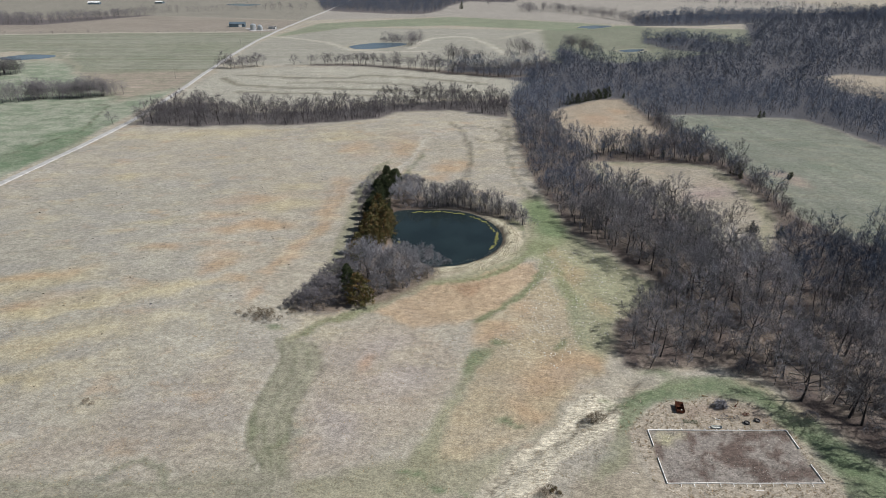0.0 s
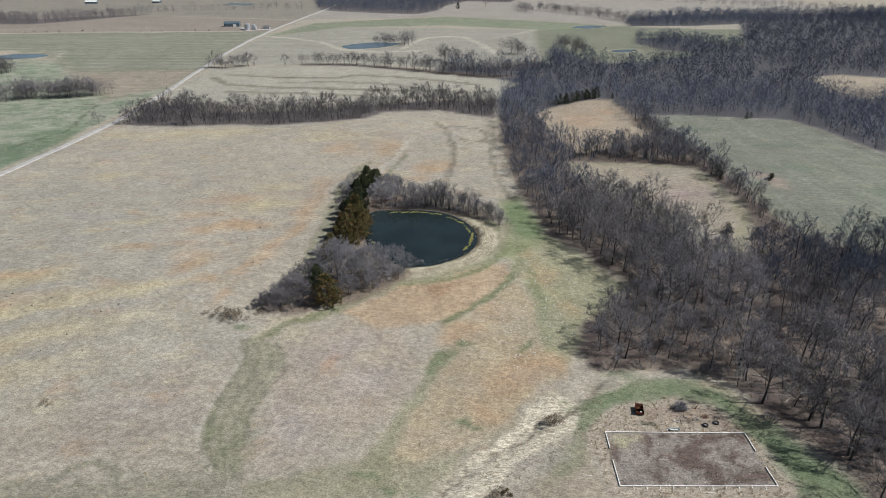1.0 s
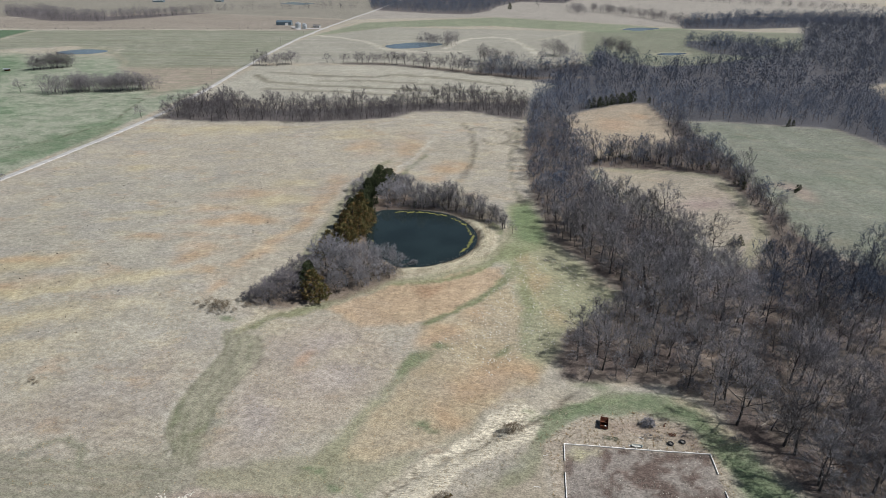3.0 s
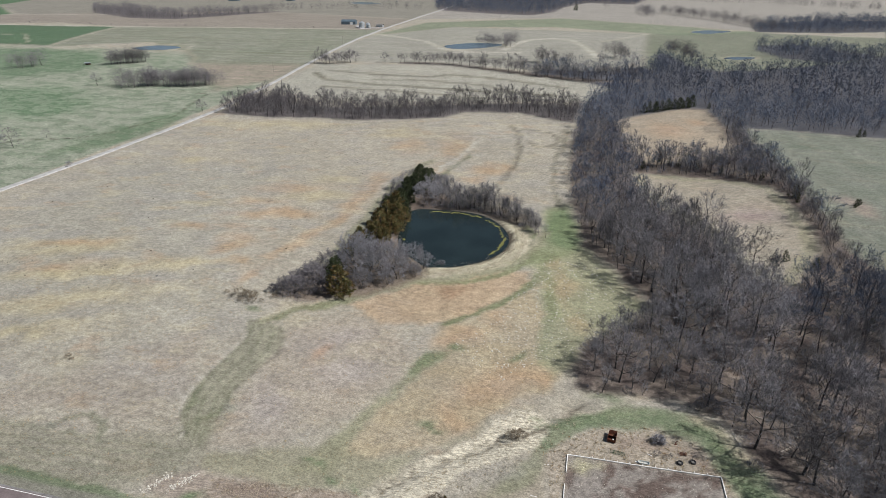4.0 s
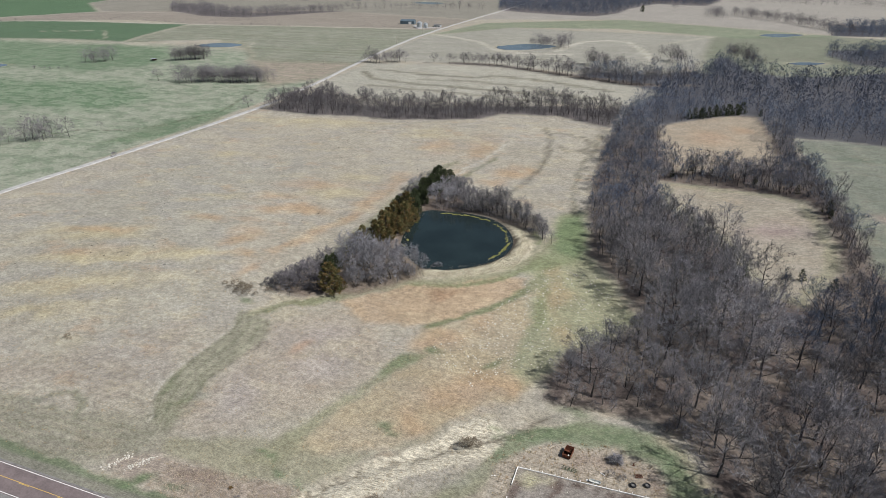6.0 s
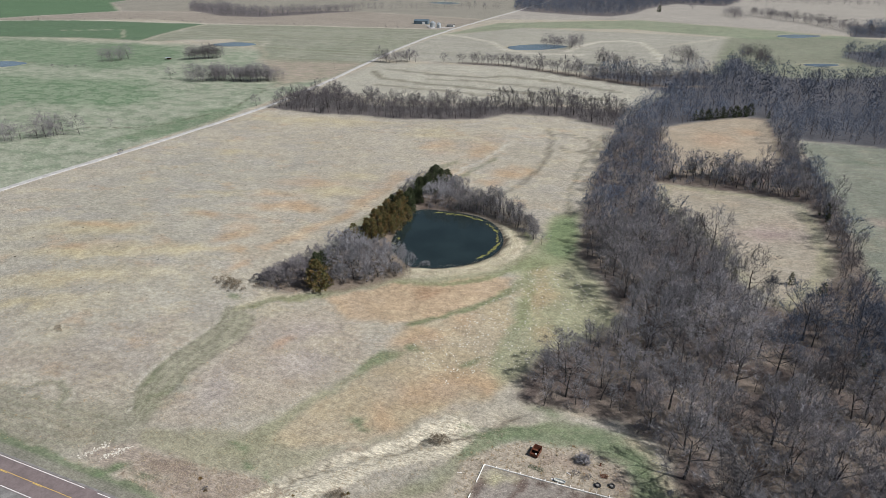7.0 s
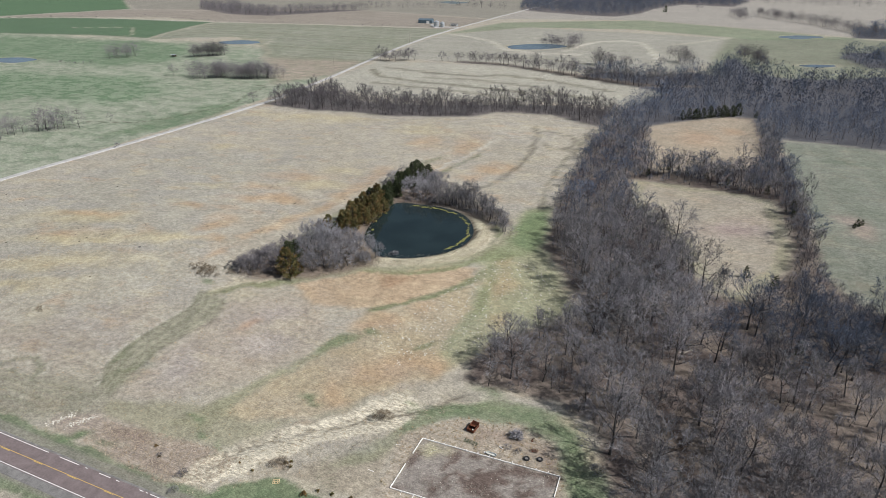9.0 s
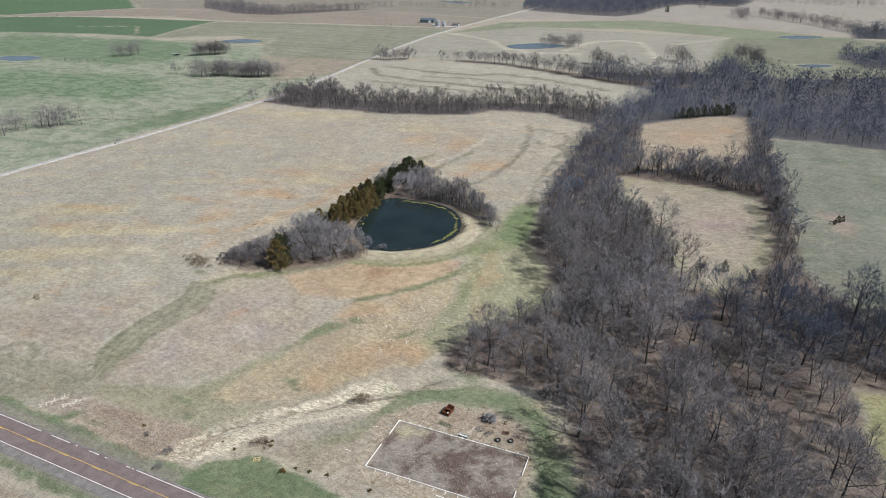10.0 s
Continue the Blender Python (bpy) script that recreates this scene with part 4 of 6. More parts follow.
def planted(name, kinds, px, py, scales, seed, label, category, mats=None, lean=0.05):
    """Many plants joined into one mesh: kinds are (wood points, triangles, twig points, triangles)."""
    rng = np.random.default_rng(seed)
    pz = land(px, py)
    pick = rng.integers(0, len(kinds), len(px))
    V, T, I, base = [], [], [], 0
    for k, (wv, wt, tv, tt) in enumerate(kinds):
        who = np.nonzero(pick == k)[0]
        if not len(who):
            continue
        v = np.concatenate([wv, tv]) if len(wv) else tv
        t = np.concatenate([wt, tt + len(wv)]) if len(wv) else tt
        ind = np.concatenate([np.zeros(len(wt), int), np.ones(len(tt), int)])
        a = rng.uniform(0, 2 * np.pi, len(who))
        c, s, k1 = np.cos(a), np.sin(a), scales[who]
        wide = k1 * rng.uniform(0.85, 1.15, len(who))
        X = (v[None, :, 0] * c[:, None] - v[None, :, 1] * s[:, None]) * wide[:, None]
        Y = (v[None, :, 0] * s[:, None] + v[None, :, 1] * c[:, None]) * wide[:, None]
        Z = v[None, :, 2] * k1[:, None]
        tip = rng.normal(0, lean, (2, len(who)))
        X, Y = X + Z * tip[0][:, None] + px[who][:, None], Y + Z * tip[1][:, None] + py[who][:, None]
        V.append(np.stack([X, Y, Z + pz[who][:, None]], 2).reshape(-1, 3))
        T.append((t[None] + (np.arange(len(who)) * len(v))[:, None, None] + base).reshape(-1, 3))
        I.append(np.tile(ind, len(who)))
        base += len(who) * len(v)
    me = mesh_from(name, np.concatenate(V), np.concatenate(T), mats or [BARK, TWIG], np.concatenate(I))
    return tagged(new(name, me), label, category, kind="stuff")


def tree_thing(name, kinds, label, category, mats, parts=("trunk", "crown")):
    """One tree with trunk and crown as parts, at the origin."""
    ob = new(name)
    tagged(ob, label, category)
    wv, wt, tv, tt = kinds
    for n, v, t, m in ((parts[0], wv, wt, mats[0]), (parts[1], tv, tt, mats[1])):
        p = new(n, mesh_from(n, v, t, [m]))
        p.parent = ob
    return ob


def stand(proto, spots, group, seed, first=True):
    """Copies a few built trees to many places; spots are (x, y, scale)."""
    rng = random.Random(seed)
    used = set()
    for x, y, k in spots:
        i = rng.randrange(len(proto))
        m = pose(x, y, ground_z(x, y), rng.gauss(0, 2.5), rng.gauss(0, 2.5), rng.uniform(0, 360)) @ Matrix.Diagonal((k * rng.uniform(0.9, 1.12), k * rng.uniform(0.9, 1.12), k, 1))
        if i in used:
            ob = copy_thing(proto[i], m)
        else:
            used.add(i)
            ob = proto[i]
            ob.matrix_basis = m
        tagged(ob, group=group)
    for i, ob in enumerate(proto):
        if i not in used:
            for c in list(ob.children):
                bpy.data.objects.remove(c)
            bpy.data.objects.remove(ob)


FINE = [bare_tree_mesh(10 + i, *s) for i, s in enumerate(((19, 8.6, 0, 0.35), (18, 6.0, 0, 0.8), (20, 9.2, 0, 0.3), (17, 4.6, 0, 1.1), (18, 7.2, 0, 0.6), (16, 7.2, 0, 0.45, 2), (19, 5.4, 0, 0.9), (17, 8.0, 0, 0.2)))]
SLENDER = [bare_tree_mesh(110 + i, *s, 1, 0.42, 0.95) for i, s in enumerate(((16, 3.4, 0, 1.0), (15, 2.9, 0, 1.2), (17, 3.9, 0, 0.8)))]
POLE = [bare_tree_mesh(24 + i, *s) for i, s in enumerate(((14, 2.9, 1, 1.3), (12, 2.4, 1, 1.5), (15, 3.4, 1, 1.1)))]
MIDDLE = [bare_tree_mesh(30 + i, *s) for i, s in enumerate(((17, 6.2, 1, 0.6), (15, 4.8, 1, 0.9), (18, 7.2, 1, 0.45), (13, 5.4, 1, 0.6, 2)))]
HAZY = [bare_tree_mesh(40 + i, *s, 1.7, 0.9) for i, s in enumerate(((17, 6.6, 1, 0.6, 1), (15, 5.4, 1, 0.8, 1), (18, 7.6, 1, 0.5, 1), (13, 6.0, 1, 0.6, 2)))]
COARSE = [bare_tree_mesh(50 + i, *s) for i, s in enumerate(((17, 6.4, 2), (15, 5.4, 2), (18, 7.2, 2)))]
CLUMP = [bare_tree_mesh(56 + i, *s, 0.5, 1, 1.5, 1.0) for i, s in enumerate(((17, 6.4, 2), (15, 5.8, 2), (18, 7.2, 2)))]
FARTHEST = [bare_tree_mesh(60 + i, *s) for i, s in enumerate(((17, 6.6, 3), (15, 5.6, 3), (18, 7.4, 3)))]


def creek_wood():
    near_holes = (FIELD_B, FIELD_A)
    proto = [tree_thing("bare_tree", k, "tall leafless grey-brown tree in the creek woodland", "tree", (BARK, TWIG)) for k in FINE]
    px, py = spread_points(WOOD_CREEK, 8.7, 3, near_holes, 1.5, lambda x, y: (y > 88) & (y < 285) & (x < 215) & (lattice(x, y, 13, 67) > 0.22) & ~((x > 150) & (y > 232)))
    rng = np.random.default_rng(4)
    pick = rng.permutation(len(px))
    big = [(147, 178), (132, 145), (125, 150), (127, 137), (142, 145), (122, 159), (99, 204), (97, 205.5), (106, 206)]
    # eastern trees take the darkened twigs; the shade there is in the colour
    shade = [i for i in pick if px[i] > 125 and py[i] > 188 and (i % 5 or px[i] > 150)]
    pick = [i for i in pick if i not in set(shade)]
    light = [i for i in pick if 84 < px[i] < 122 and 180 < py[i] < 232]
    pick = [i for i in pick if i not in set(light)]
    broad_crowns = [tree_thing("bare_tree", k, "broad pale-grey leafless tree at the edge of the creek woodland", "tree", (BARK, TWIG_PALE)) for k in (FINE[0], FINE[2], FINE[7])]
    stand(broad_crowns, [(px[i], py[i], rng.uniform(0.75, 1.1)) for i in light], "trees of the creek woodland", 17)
    thin = [i for i in pick if lattice(px[i], py[i], 16, 64) > (0.45 if py[i] < 175 else 0.62) and not (118 < px[i] < 150 and 132 < py[i] < 162)]
    pick = [i for i in pick if i not in set(thin)]
    poles = [tree_thing("bare_tree", k, "slender leafless grey-brown tree with few limbs in the creek woodland", "tree", (BARK, TWIG)) for k in SLENDER]
    spots = sorted(((px[i] + dx, py[i] + dy, rng.uniform(0.55, 1.0)) for i in thin for dx, dy in (((0, 0), (3.1, -2.2), (-2.4, 2.9)) if px[i] > 148 else ((0, 0), (3.1, -2.2)))), key=lambda q: q[1])
    stand(poles, spots[:52], "trees of the creek woodland", 16)
    rest = np.array(spots[52:])
    planted("creek_woodland", SLENDER, rest[:, 0], rest[:, 1], rest[:, 2], 18, "slender leafless grey-brown trees of the creek woodland", "woodland", [BARK, TWIG])
    planted("creek_woodland", FINE[:5], px[shade], py[shade], rng.uniform(0.6, 1.1, len(shade)), 15, "tall leafless trees of the creek woodland, shaded blue-grey in colour", "woodland", [BARK, SHADED_TWIG])
    stand(proto, [(x, y, 1.08) for x, y in big] + [(x, y, rng.uniform(0.65, 1.15) * (0.75 if x < 92 and y < 215 else 1.0)) for x, y in zip(px[pick], py[pick])], "trees of the creek woodland", 5)
    sx, sy = spread_points(WOOD_CREEK, 6.7, 7, near_holes, 0.0, lambda x, y: (y > 80) & (y < 290) & (x < 235) & ((lattice(x, y, 22, 63) > 0.55) | (x < 92) | (x > 150)))
    planted("understorey", POLE + MIDDLE[3:], sx, sy, rng.uniform(0.25, 0.75, len(sx)), 8, "thin grey saplings and young trees under the tall ones", "saplings", lean=0.08)
    mx, my = spread_points(WOOD_CREEK, 7.8, 9, near_holes, 1.5, lambda x, y: ((y >= 285) | (x >= 215)) & (x < 240))
    size = rng.uniform(0.55, 1.0, len(mx))
    for k, mat in enumerate((TWIG, SHADED_TWIG)):
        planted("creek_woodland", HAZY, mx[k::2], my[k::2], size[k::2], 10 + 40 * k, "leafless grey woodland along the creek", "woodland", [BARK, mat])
    t = dense([(161, 470), (162, 400), (161, 330), (161, 290), (160, 262), (156, 246), (166, 236)], 2.6)
    lx, ly = (np.array([q[i] + rng.normal(0, 2.0) for q in t]) for i in (0, 1))
    planted("hedgerow", HAZY, lx, ly, rng.uniform(0.35, 0.62, len(lx)), 44, "close row of low leafless trees between two fields", "hedgerow", [BARK, HEDGE_TWIG])
    t = dense([(98, 375), (110, 376), (124, 371), (137, 362), (149, 352), (157, 344)], 2.4)
    lx, ly = (np.array([q[i] + rng.normal(0, 3.2) for q in t]) for i in (0, 1))
    planted("hedgerow", HAZY, lx, ly + 3, rng.uniform(0.55, 0.95, len(lx)), 45, "tall leafless tree row between two small fields", "hedgerow", [BARK, HEDGE_TWIG])
    tx, ty = spread_points(WOOD_CREEK, 6.0, 11, near_holes, -0.5, lambda x, y: (y >= 285) & (x < 240))
    planted("thicket", FARTHEST, tx, ty, rng.uniform(0.2, 0.42, len(tx)), 12, "low leafless thicket under the creek trees", "thicket", [BARK, SHADED_TWIG])


def ragged(x, y):
    """Thins a wood unevenly, with gaps."""
    return lattice(x, y, 17, 61) + 0.5 * lattice(x, y, 60, 62) > 0.34


def far_woods():
    rng = np.random.default_rng(12)
    hx, hy = spread_points(HEDGE_MID, 8.0, 13, margin=0.5)
    planted("hedgerow", HAZY, hx, hy, 0.6 + 0.55 * rng.random(len(hx)) ** 1.6, 14, "broad leafless tree belt at the edge of the field", "hedgerow", [BARK, HEDGE_TWIG])
    hx, hy = spread_points(HEDGE_MID, 6.0, 46, margin=-0.5)
    planted("thicket", FARTHEST, hx, hy, rng.uniform(0.3, 0.55, len(hx)), 47, "low leafless thicket under the tree belt", "thicket", [BARK, HEDGE_TWIG])
    t = dense(HEDGE_FAR, 3.2) + dense([(-241, 687), (-200, 698)], 2.2)
    lx, ly = (np.array([q[i] + rng.normal(0, 3.0) for q in t]) for i in (0, 1))
    planted("hedgerow", HAZY, lx, ly, rng.uniform(0.55, 1.1, len(lx)), 15, "thin line of leafless trees between two fields", "hedgerow", [BARK, HEDGE_TWIG])
    ex, ey = spread_points(WOOD_EAST, 10.0, 16, (GLADE,), 1.0, lambda x, y: y < 580)
    planted("woodland", COARSE, ex, ey, rng.uniform(0.6, 1.1, len(ex)), 17, "dense leafless woodland, dark grey-brown", "woodland", [BARK, SHADED_TWIG])
    for gap, lo, hi, seed in ((12.5, 580, 800, 18), (16.0, 800, 1400, 28)):
        ex, ey = spread_points(WOOD_EAST, gap, seed, (GLADE,), 1.0, lambda x, y: (y >= lo) & (y < hi) & ragged(x, y))
        planted("woodland", FARTHEST, ex, ey, rng.uniform(0.65, 1.2, len(ex)), seed + 1, "dense leafless woodland, blue-grey, far off", "woodland", [BARK, SHADED_TWIG])
    for k, w in enumerate((WOOD_JOIN, WOOD_SPUR, WOOD_NORTH, WOOD_NW, WOOD_TOP)):
        ex, ey = spread_points(w, (9.0, 9.5, 11.5, 11.0, 13.0)[k], 20 + k, (), -4.0, ragged)
        planted("woodland", FARTHEST, ex, ey, rng.uniform(0.5, 1.1, len(ex)), 30 + k, "distant leafless woodland between fields", "woodland", [BARK, HEDGE_TWIG if k == 3 else SHADED_TWIG])


creek_wood()
far_woods()


# ---- trees round the pond ----
def cedar_mesh(seed, height, radius, sprays=430):
    """A red cedar: trunk, and a ragged cone of small sprays."""
    rng = random.Random(seed)
    WV, WT, TV, TT = [], [], [], []
    tube(WV, WT, [Vector((0, 0, -0.3)), Vector((0.05, 0, height * 0.5)), Vector((0, 0.05, height * 0.95))], [height * 0.02, height * 0.012, 0.02], 6)
    boughs = max(8, sprays // 9)
    for b in range(boughs):
        f = ((b + rng.random()) / boughs) ** 1.15 * 0.97
        a = b * 2.4 + rng.uniform(-0.6, 0.6)
        r = radius * min(1.0, (1 - f) ** 0.68 * 1.1) * min(1, 0.6 + f * 3.0) * rng.uniform(0.6, 1.12)
        tip = Vector((math.cos(a) * r, math.sin(a) * r, height * (0.06 + 0.94 * f)))
        tube(WV, WT, [Vector((0, 0, max(0.2, tip.z - r * 0.45))), tip], [0.045, 0.012], 3)
        lump_r = (0.14 + 0.055 * radius) * (1.15 - 0.75 * f)
        for k in range(9):
            back = rng.random() ** 1.2
            p = tip * 1.0
            p.x, p.y, p.z = p.x * (1 - 0.55 * back), p.y * (1 - 0.55 * back), p.z - r * 0.22 * back
            p += Vector((rng.gauss(0, lump_r), rng.gauss(0, lump_r), rng.gauss(0, lump_r * 0.75)))
            p.z = max(0.15, p.z)
            out = Vector((math.cos(a), math.sin(a), rng.uniform(0.2, 1.2))).normalized()
            for _ in range(6):
                d = (out + Vector((rng.gauss(0, 0.75), rng.gauss(0, 0.75), rng.gauss(0, 0.6)))).normalized()
                blade(TV, TT, p, d, rng.uniform(0.4, 0.9) * (0.6 + 0.1 * radius), rng.uniform(0.2, 0.4) * (0.6 + 0.1 * radius), rng)
    return tuple(np.array([tuple(v) for v in q]) if i % 2 == 0 else np.array(q) for i, q in enumerate((WV, WT, TV, TT)))


def cedar(kinds, label, material):
    return tree_thing("cedar_tree", kinds, label, "tree", (BARK, material))


def pond_trees():
    bronze = [cedar(cedar_mesh(70 + i, h, r, 620), "bronze-tinged red cedar on the pond bank", CEDAR) for i, (h, r) in enumerate(((11.5, 5.9), (11, 5.3), (12, 5.5)))]
    stand(bronze, [(-29.3, 190.5, 1.12), (-36, 224, 0.75), (-35, 231, 0.82), (-33, 238, 0.9), (-30, 243, 0.95), (-28, 249, 1.0), (-33, 247, 0.85), (-31, 255, 1.0), (-26, 256, 0.95), (-28, 262, 1.05),
                   (-24.5, 264, 0.8), (-30, 269, 1.05), (-26, 238, 0.7), (-25.5, 246, 0.75), (-34.5, 242, 0.8), (-34, 254, 0.9), (-29.5, 236, 0.8), (-24.5, 251, 0.8)], "cedars on the pond bank", 71)
    dark = [cedar(cedar_mesh(80 + i, h, r, 660), "dark green red cedar beside the pond", CEDAR_DARK) for i, (h, r) in enumerate(((12.5, 5.3), (11.5, 5.1)))]
    stand(dark, [(-34.5, 199, 0.85), (-36.5, 205, 0.7), (-34, 262, 0.85), (-35, 270, 0.9), (-26.5, 273, 0.85), (-30, 277, 0.9), (-34, 284, 0.85), (-29, 289, 0.95), (-35, 294, 0.8), (-33, 301, 0.95), (-35, 309, 0.95),
                 (-30, 312, 1.2), (-26, 316, 1.05), (-30.4, 320, 1.45), (-25.5, 325, 1.05), (-35.5, 317, 0.7), (-28, 305, 0.9), (-7, 287, 0.4), (-30.5, 228, 0.7), (-31, 283, 0.9), (-32, 295, 0.95), (-31, 306, 1.0), (-27, 311, 0.9), (-34, 277, 0.8)], "cedars on the pond bank", 72)
    crowns = [bare_tree_mesh(90 + i, h, r, 0, u, n, 1.35, 1.2) for i, (h, r, u, n) in enumerate(((13, 6.8, 0.35, 2), (12, 6.2, 0.4, 3), (12.5, 6.6, 0.4, 1), (11.5, 5.8, 0.5, 2)))]
    proto = [tree_thing("bare_tree", k, "rounded pale-grey leafless tree with dense twigs by the pond", "tree", (BARK, TWIG_PALE)) for k in crowns]
    south_bank = [(-28, 205, 1.15), (-24, 212, 1.1), (-17, 207.5, 1.12), (-20.5, 201.5, 0.85), (-8.5, 212.5, 1.0), (-12.5, 206.5, 0.8), (-23.5, 197, 0.65), (-15, 201.5, 0.5), (-4, 214.5, 0.55), (-32.5, 214, 0.95), (-29, 219.5, 0.85),
                  (-6, 209.5, 0.45), (-16, 214, 0.85), (-22, 219, 0.7)]
    north_bank = [(-18, 301, 1.1), (-13.5, 296, 1.0), (-20, 306, 0.85), (-15, 307, 0.8), (-20, 291, 0.95), (-13, 289, 0.8), (-8.5, 294, 0.9), (-18, 318, 0.6), (-2.5, 291, 0.75), (-14, 322, 0.4), (-38, 318, 0.55), (-40, 309, 0.6),
                  (-36, 326, 0.45), (4, 292, 0.6), (-4, 298, 0.75), (9, 297, 0.75)]
    stand(proto, south_bank + north_bank, "bare trees round the pond", 73)
    brush = [bare_tree_mesh(95 + i, h, r, 0, u, n, 1.1, 1.2) for i, (h, r, u, n) in enumerate(((9.5, 5.4, 0.5, 3), (9, 4.4, 0.7, 4), (8, 4.8, 0.4, 2)))]
    proto = [tree_thing("bare_tree", k, "low many-stemmed mauve-grey leafless tree at the pond's tail", "tree", (BARK, HEDGE_TWIG)) for k in brush]
    stand(proto, [(-41, 194.5, 1.05), (-40, 207, 0.9), (-46, 187.5, 0.85), (-45, 201, 0.75), (-50.5, 188, 0.6), (-36.5, 190.5, 0.6), (-48, 194, 0.7), (-41, 187.5, 0.7), (-37, 215, 0.7),
                  (-38, 276, 0.6), (-40, 287, 0.65), (-38, 299, 0.7), (-54, 186.5, 0.4), (-44, 193, 0.9), (-37, 200, 0.9), (-52, 191, 0.5), (-33, 194, 0.6)], "bare trees round the pond", 74)
    slim = [bare_tree_mesh(100 + i, h, r, 0, u, 1, 0.45, 0.75) for i, (h, r, u) in enumerate(((14.5, 3.8, 1.3), (13, 3.2, 1.5), (14, 4.2, 1.1)))]
    proto = [tree_thing("bare_tree", k, "slender leafless grey tree on the pond's far bank", "tree", (BARK, TWIG)) for k in slim]
    spots = []
    rng = random.Random(75)
    for k in range(56):
        f = k / 55
        x = -4 + 41 * f
        y = 286 + 5 * math.sin(f * 3.1) - 23 * f ** 2.2
        spots.append((x + rng.gauss(0, 1.3), y + rng.gauss(0, 2.6), rng.uniform(0.7, 1.05) * (1 - 0.1 * f)))
    stand(proto, spots, "bare trees round the pond", 76)
    bx = np.array([-18 + 58 * k / 69 + rng.gauss(0, 1.0) for k in range(70)])
    by = np.array([283 + 5 * math.sin(k / 69 * 3.1) - 23 * (k / 69) ** 2.2 + rng.gauss(0, 2.4) for k in range(70)])
    planted("thicket", COARSE, bx, by, np.random.default_rng(77).uniform(0.18, 0.38, 70), 78, "low leafless thicket on the pond's far bank", "thicket")
    bx = np.array([-50 + 46 * (k % 30) / 29 + rng.gauss(0, 2.0) for k in range(60)])
    by = np.array([185 + 30 * (k % 30) / 29 + rng.gauss(0, 3.0) for k in range(60)])
    planted("thicket", COARSE, bx, by, np.random.default_rng(79).uniform(0.12, 0.24, 60), 80, "low leafless thicket under the pond trees", "thicket")


pond_trees()


# ---- scattered trees of the fields ----
def field_trees():
    proto = [tree_thing("bare_tree", k, "lone leafless tree in open pasture", "tree", (BARK, TWIG)) for k in [bare_tree_mesh(300 + i, h, r, 1, u, n, 1.3, 1.3) for i, (h, r, u, n) in enumerate(((16, 7, 0.6, 1), (14, 6.5, 0.5, 2), (17, 7.5, 0.5, 1), (13, 6, 0.6, 3)))]]
    stand(proto, [(-410, 541, 0.95), (-250, 464, 0.8), (-238, 486, 0.85), (-311, 365, 0.45), (76, 741, 0.9), (191, 1473, 1.0), (105, 1516, 1.1), (-165, 706, 0.9), (-158, 708, 0.8), (-233, 690, 1.0), (-78, 848, 0.8),
                  (-40, 822, 0.6)],
          "trees in the fields", 111)
    rng = np.random.default_rng(112)
    west = [([(-386, 543), (-360, 552), (-336, 556), (-312, 564), (-300, 570), (-330, 562), (-370, 556)], 2.2, 8, 'clump of leafless trees in the pasture'),
            ([(-478, 641), (-460, 655), (-444, 664), (-462, 648)], 2.2, 6, 'clump of leafless trees beside a field pond'),
            ([(-352, 288), (-345, 298), (-338, 312), (-331, 325), (-318, 340)], 3.2, 9, 'loose clump of leafless trees along a pasture stream'),
            ([(-568, 600), (-556, 612), (-550, 625)], 3.0, 9, 'clump of leafless trees in green pasture'),
            ([(-600, 560), (-575, 563), (-560, 566)], 5.0, 4, 'row of low bushes in green pasture'),
            ([(-640, 1296), (-520, 1370), (-420, 1420), (-300, 1440)], 12, 8, 'distant thin line of leafless trees'),
            ([(-900, 1000), (-690, 948), (-330, 984)], 16, 3, 'sparse fence line of low bushes between fields'),
            ([(-1250, 820), (-1000, 905), (-850, 975)], 26, 5, 'sparse line of bushes between green fields')]
    north = [([(-74, 850), (-58, 850), (-40, 846), (-32, 830)], 3.0, 9, 'clump of leafless trees beside a field pond'),
             ([(2, 738), (20, 724), (46, 708)], 4.0, 9, 'clump of leafless trees on a field corner'),
             ([(92, 782), (104, 768)], 2.5, 9, 'clump of tall leafless trees'),
             ([(160, 824), (170, 798), (178, 770)], 3.0, 9, "clump of tall leafless trees at the wood's edge"),
             ([(215, 1425), (265, 1319), (300, 1256), (326, 1172), (345, 1090)], 4, 9, 'distant line of leafless trees'),
             ([(168, 1440), (180, 1380), (190, 1320)], 6, 12, 'distant clump of leafless trees'),
             ([(237, 1867), (371, 1824), (514, 1792), (760, 1520), (915, 1380)], 8, 14, 'distant tree belt on the skyline fields')]
    for line, gap, wide, lab in west + north:
        t = dense(line, gap)
        lx, ly = (np.array([q[i] + rng.normal(0, wide / 2) for q in t]) for i in (0, 1))
        low = "bushes" in lab
        planted("tree_line", MIDDLE[3:] if low else FARTHEST if line[0][1] > 900 else CLUMP, lx, ly, rng.uniform(0.15, 0.4, len(lx)) if low else rng.uniform(0.75, 1.2, len(lx)), 113, lab, "tree line", [BARK, HEDGE_TWIG])
    dark = [cedar(cedar_mesh(120 + i, h, r, 260), "dark green cedar at a field's edge", CEDAR_DARK) for i, (h, r) in enumerate(((8.5, 2.8), (7, 2.6)))]
    spots = [(106 + 39 * k / 11 + (k % 3) * 0.8, 526 + 28 * k / 11 + (k % 2) * 3, 0.95 + 0.12 * (k % 3)) for k in range(12)]
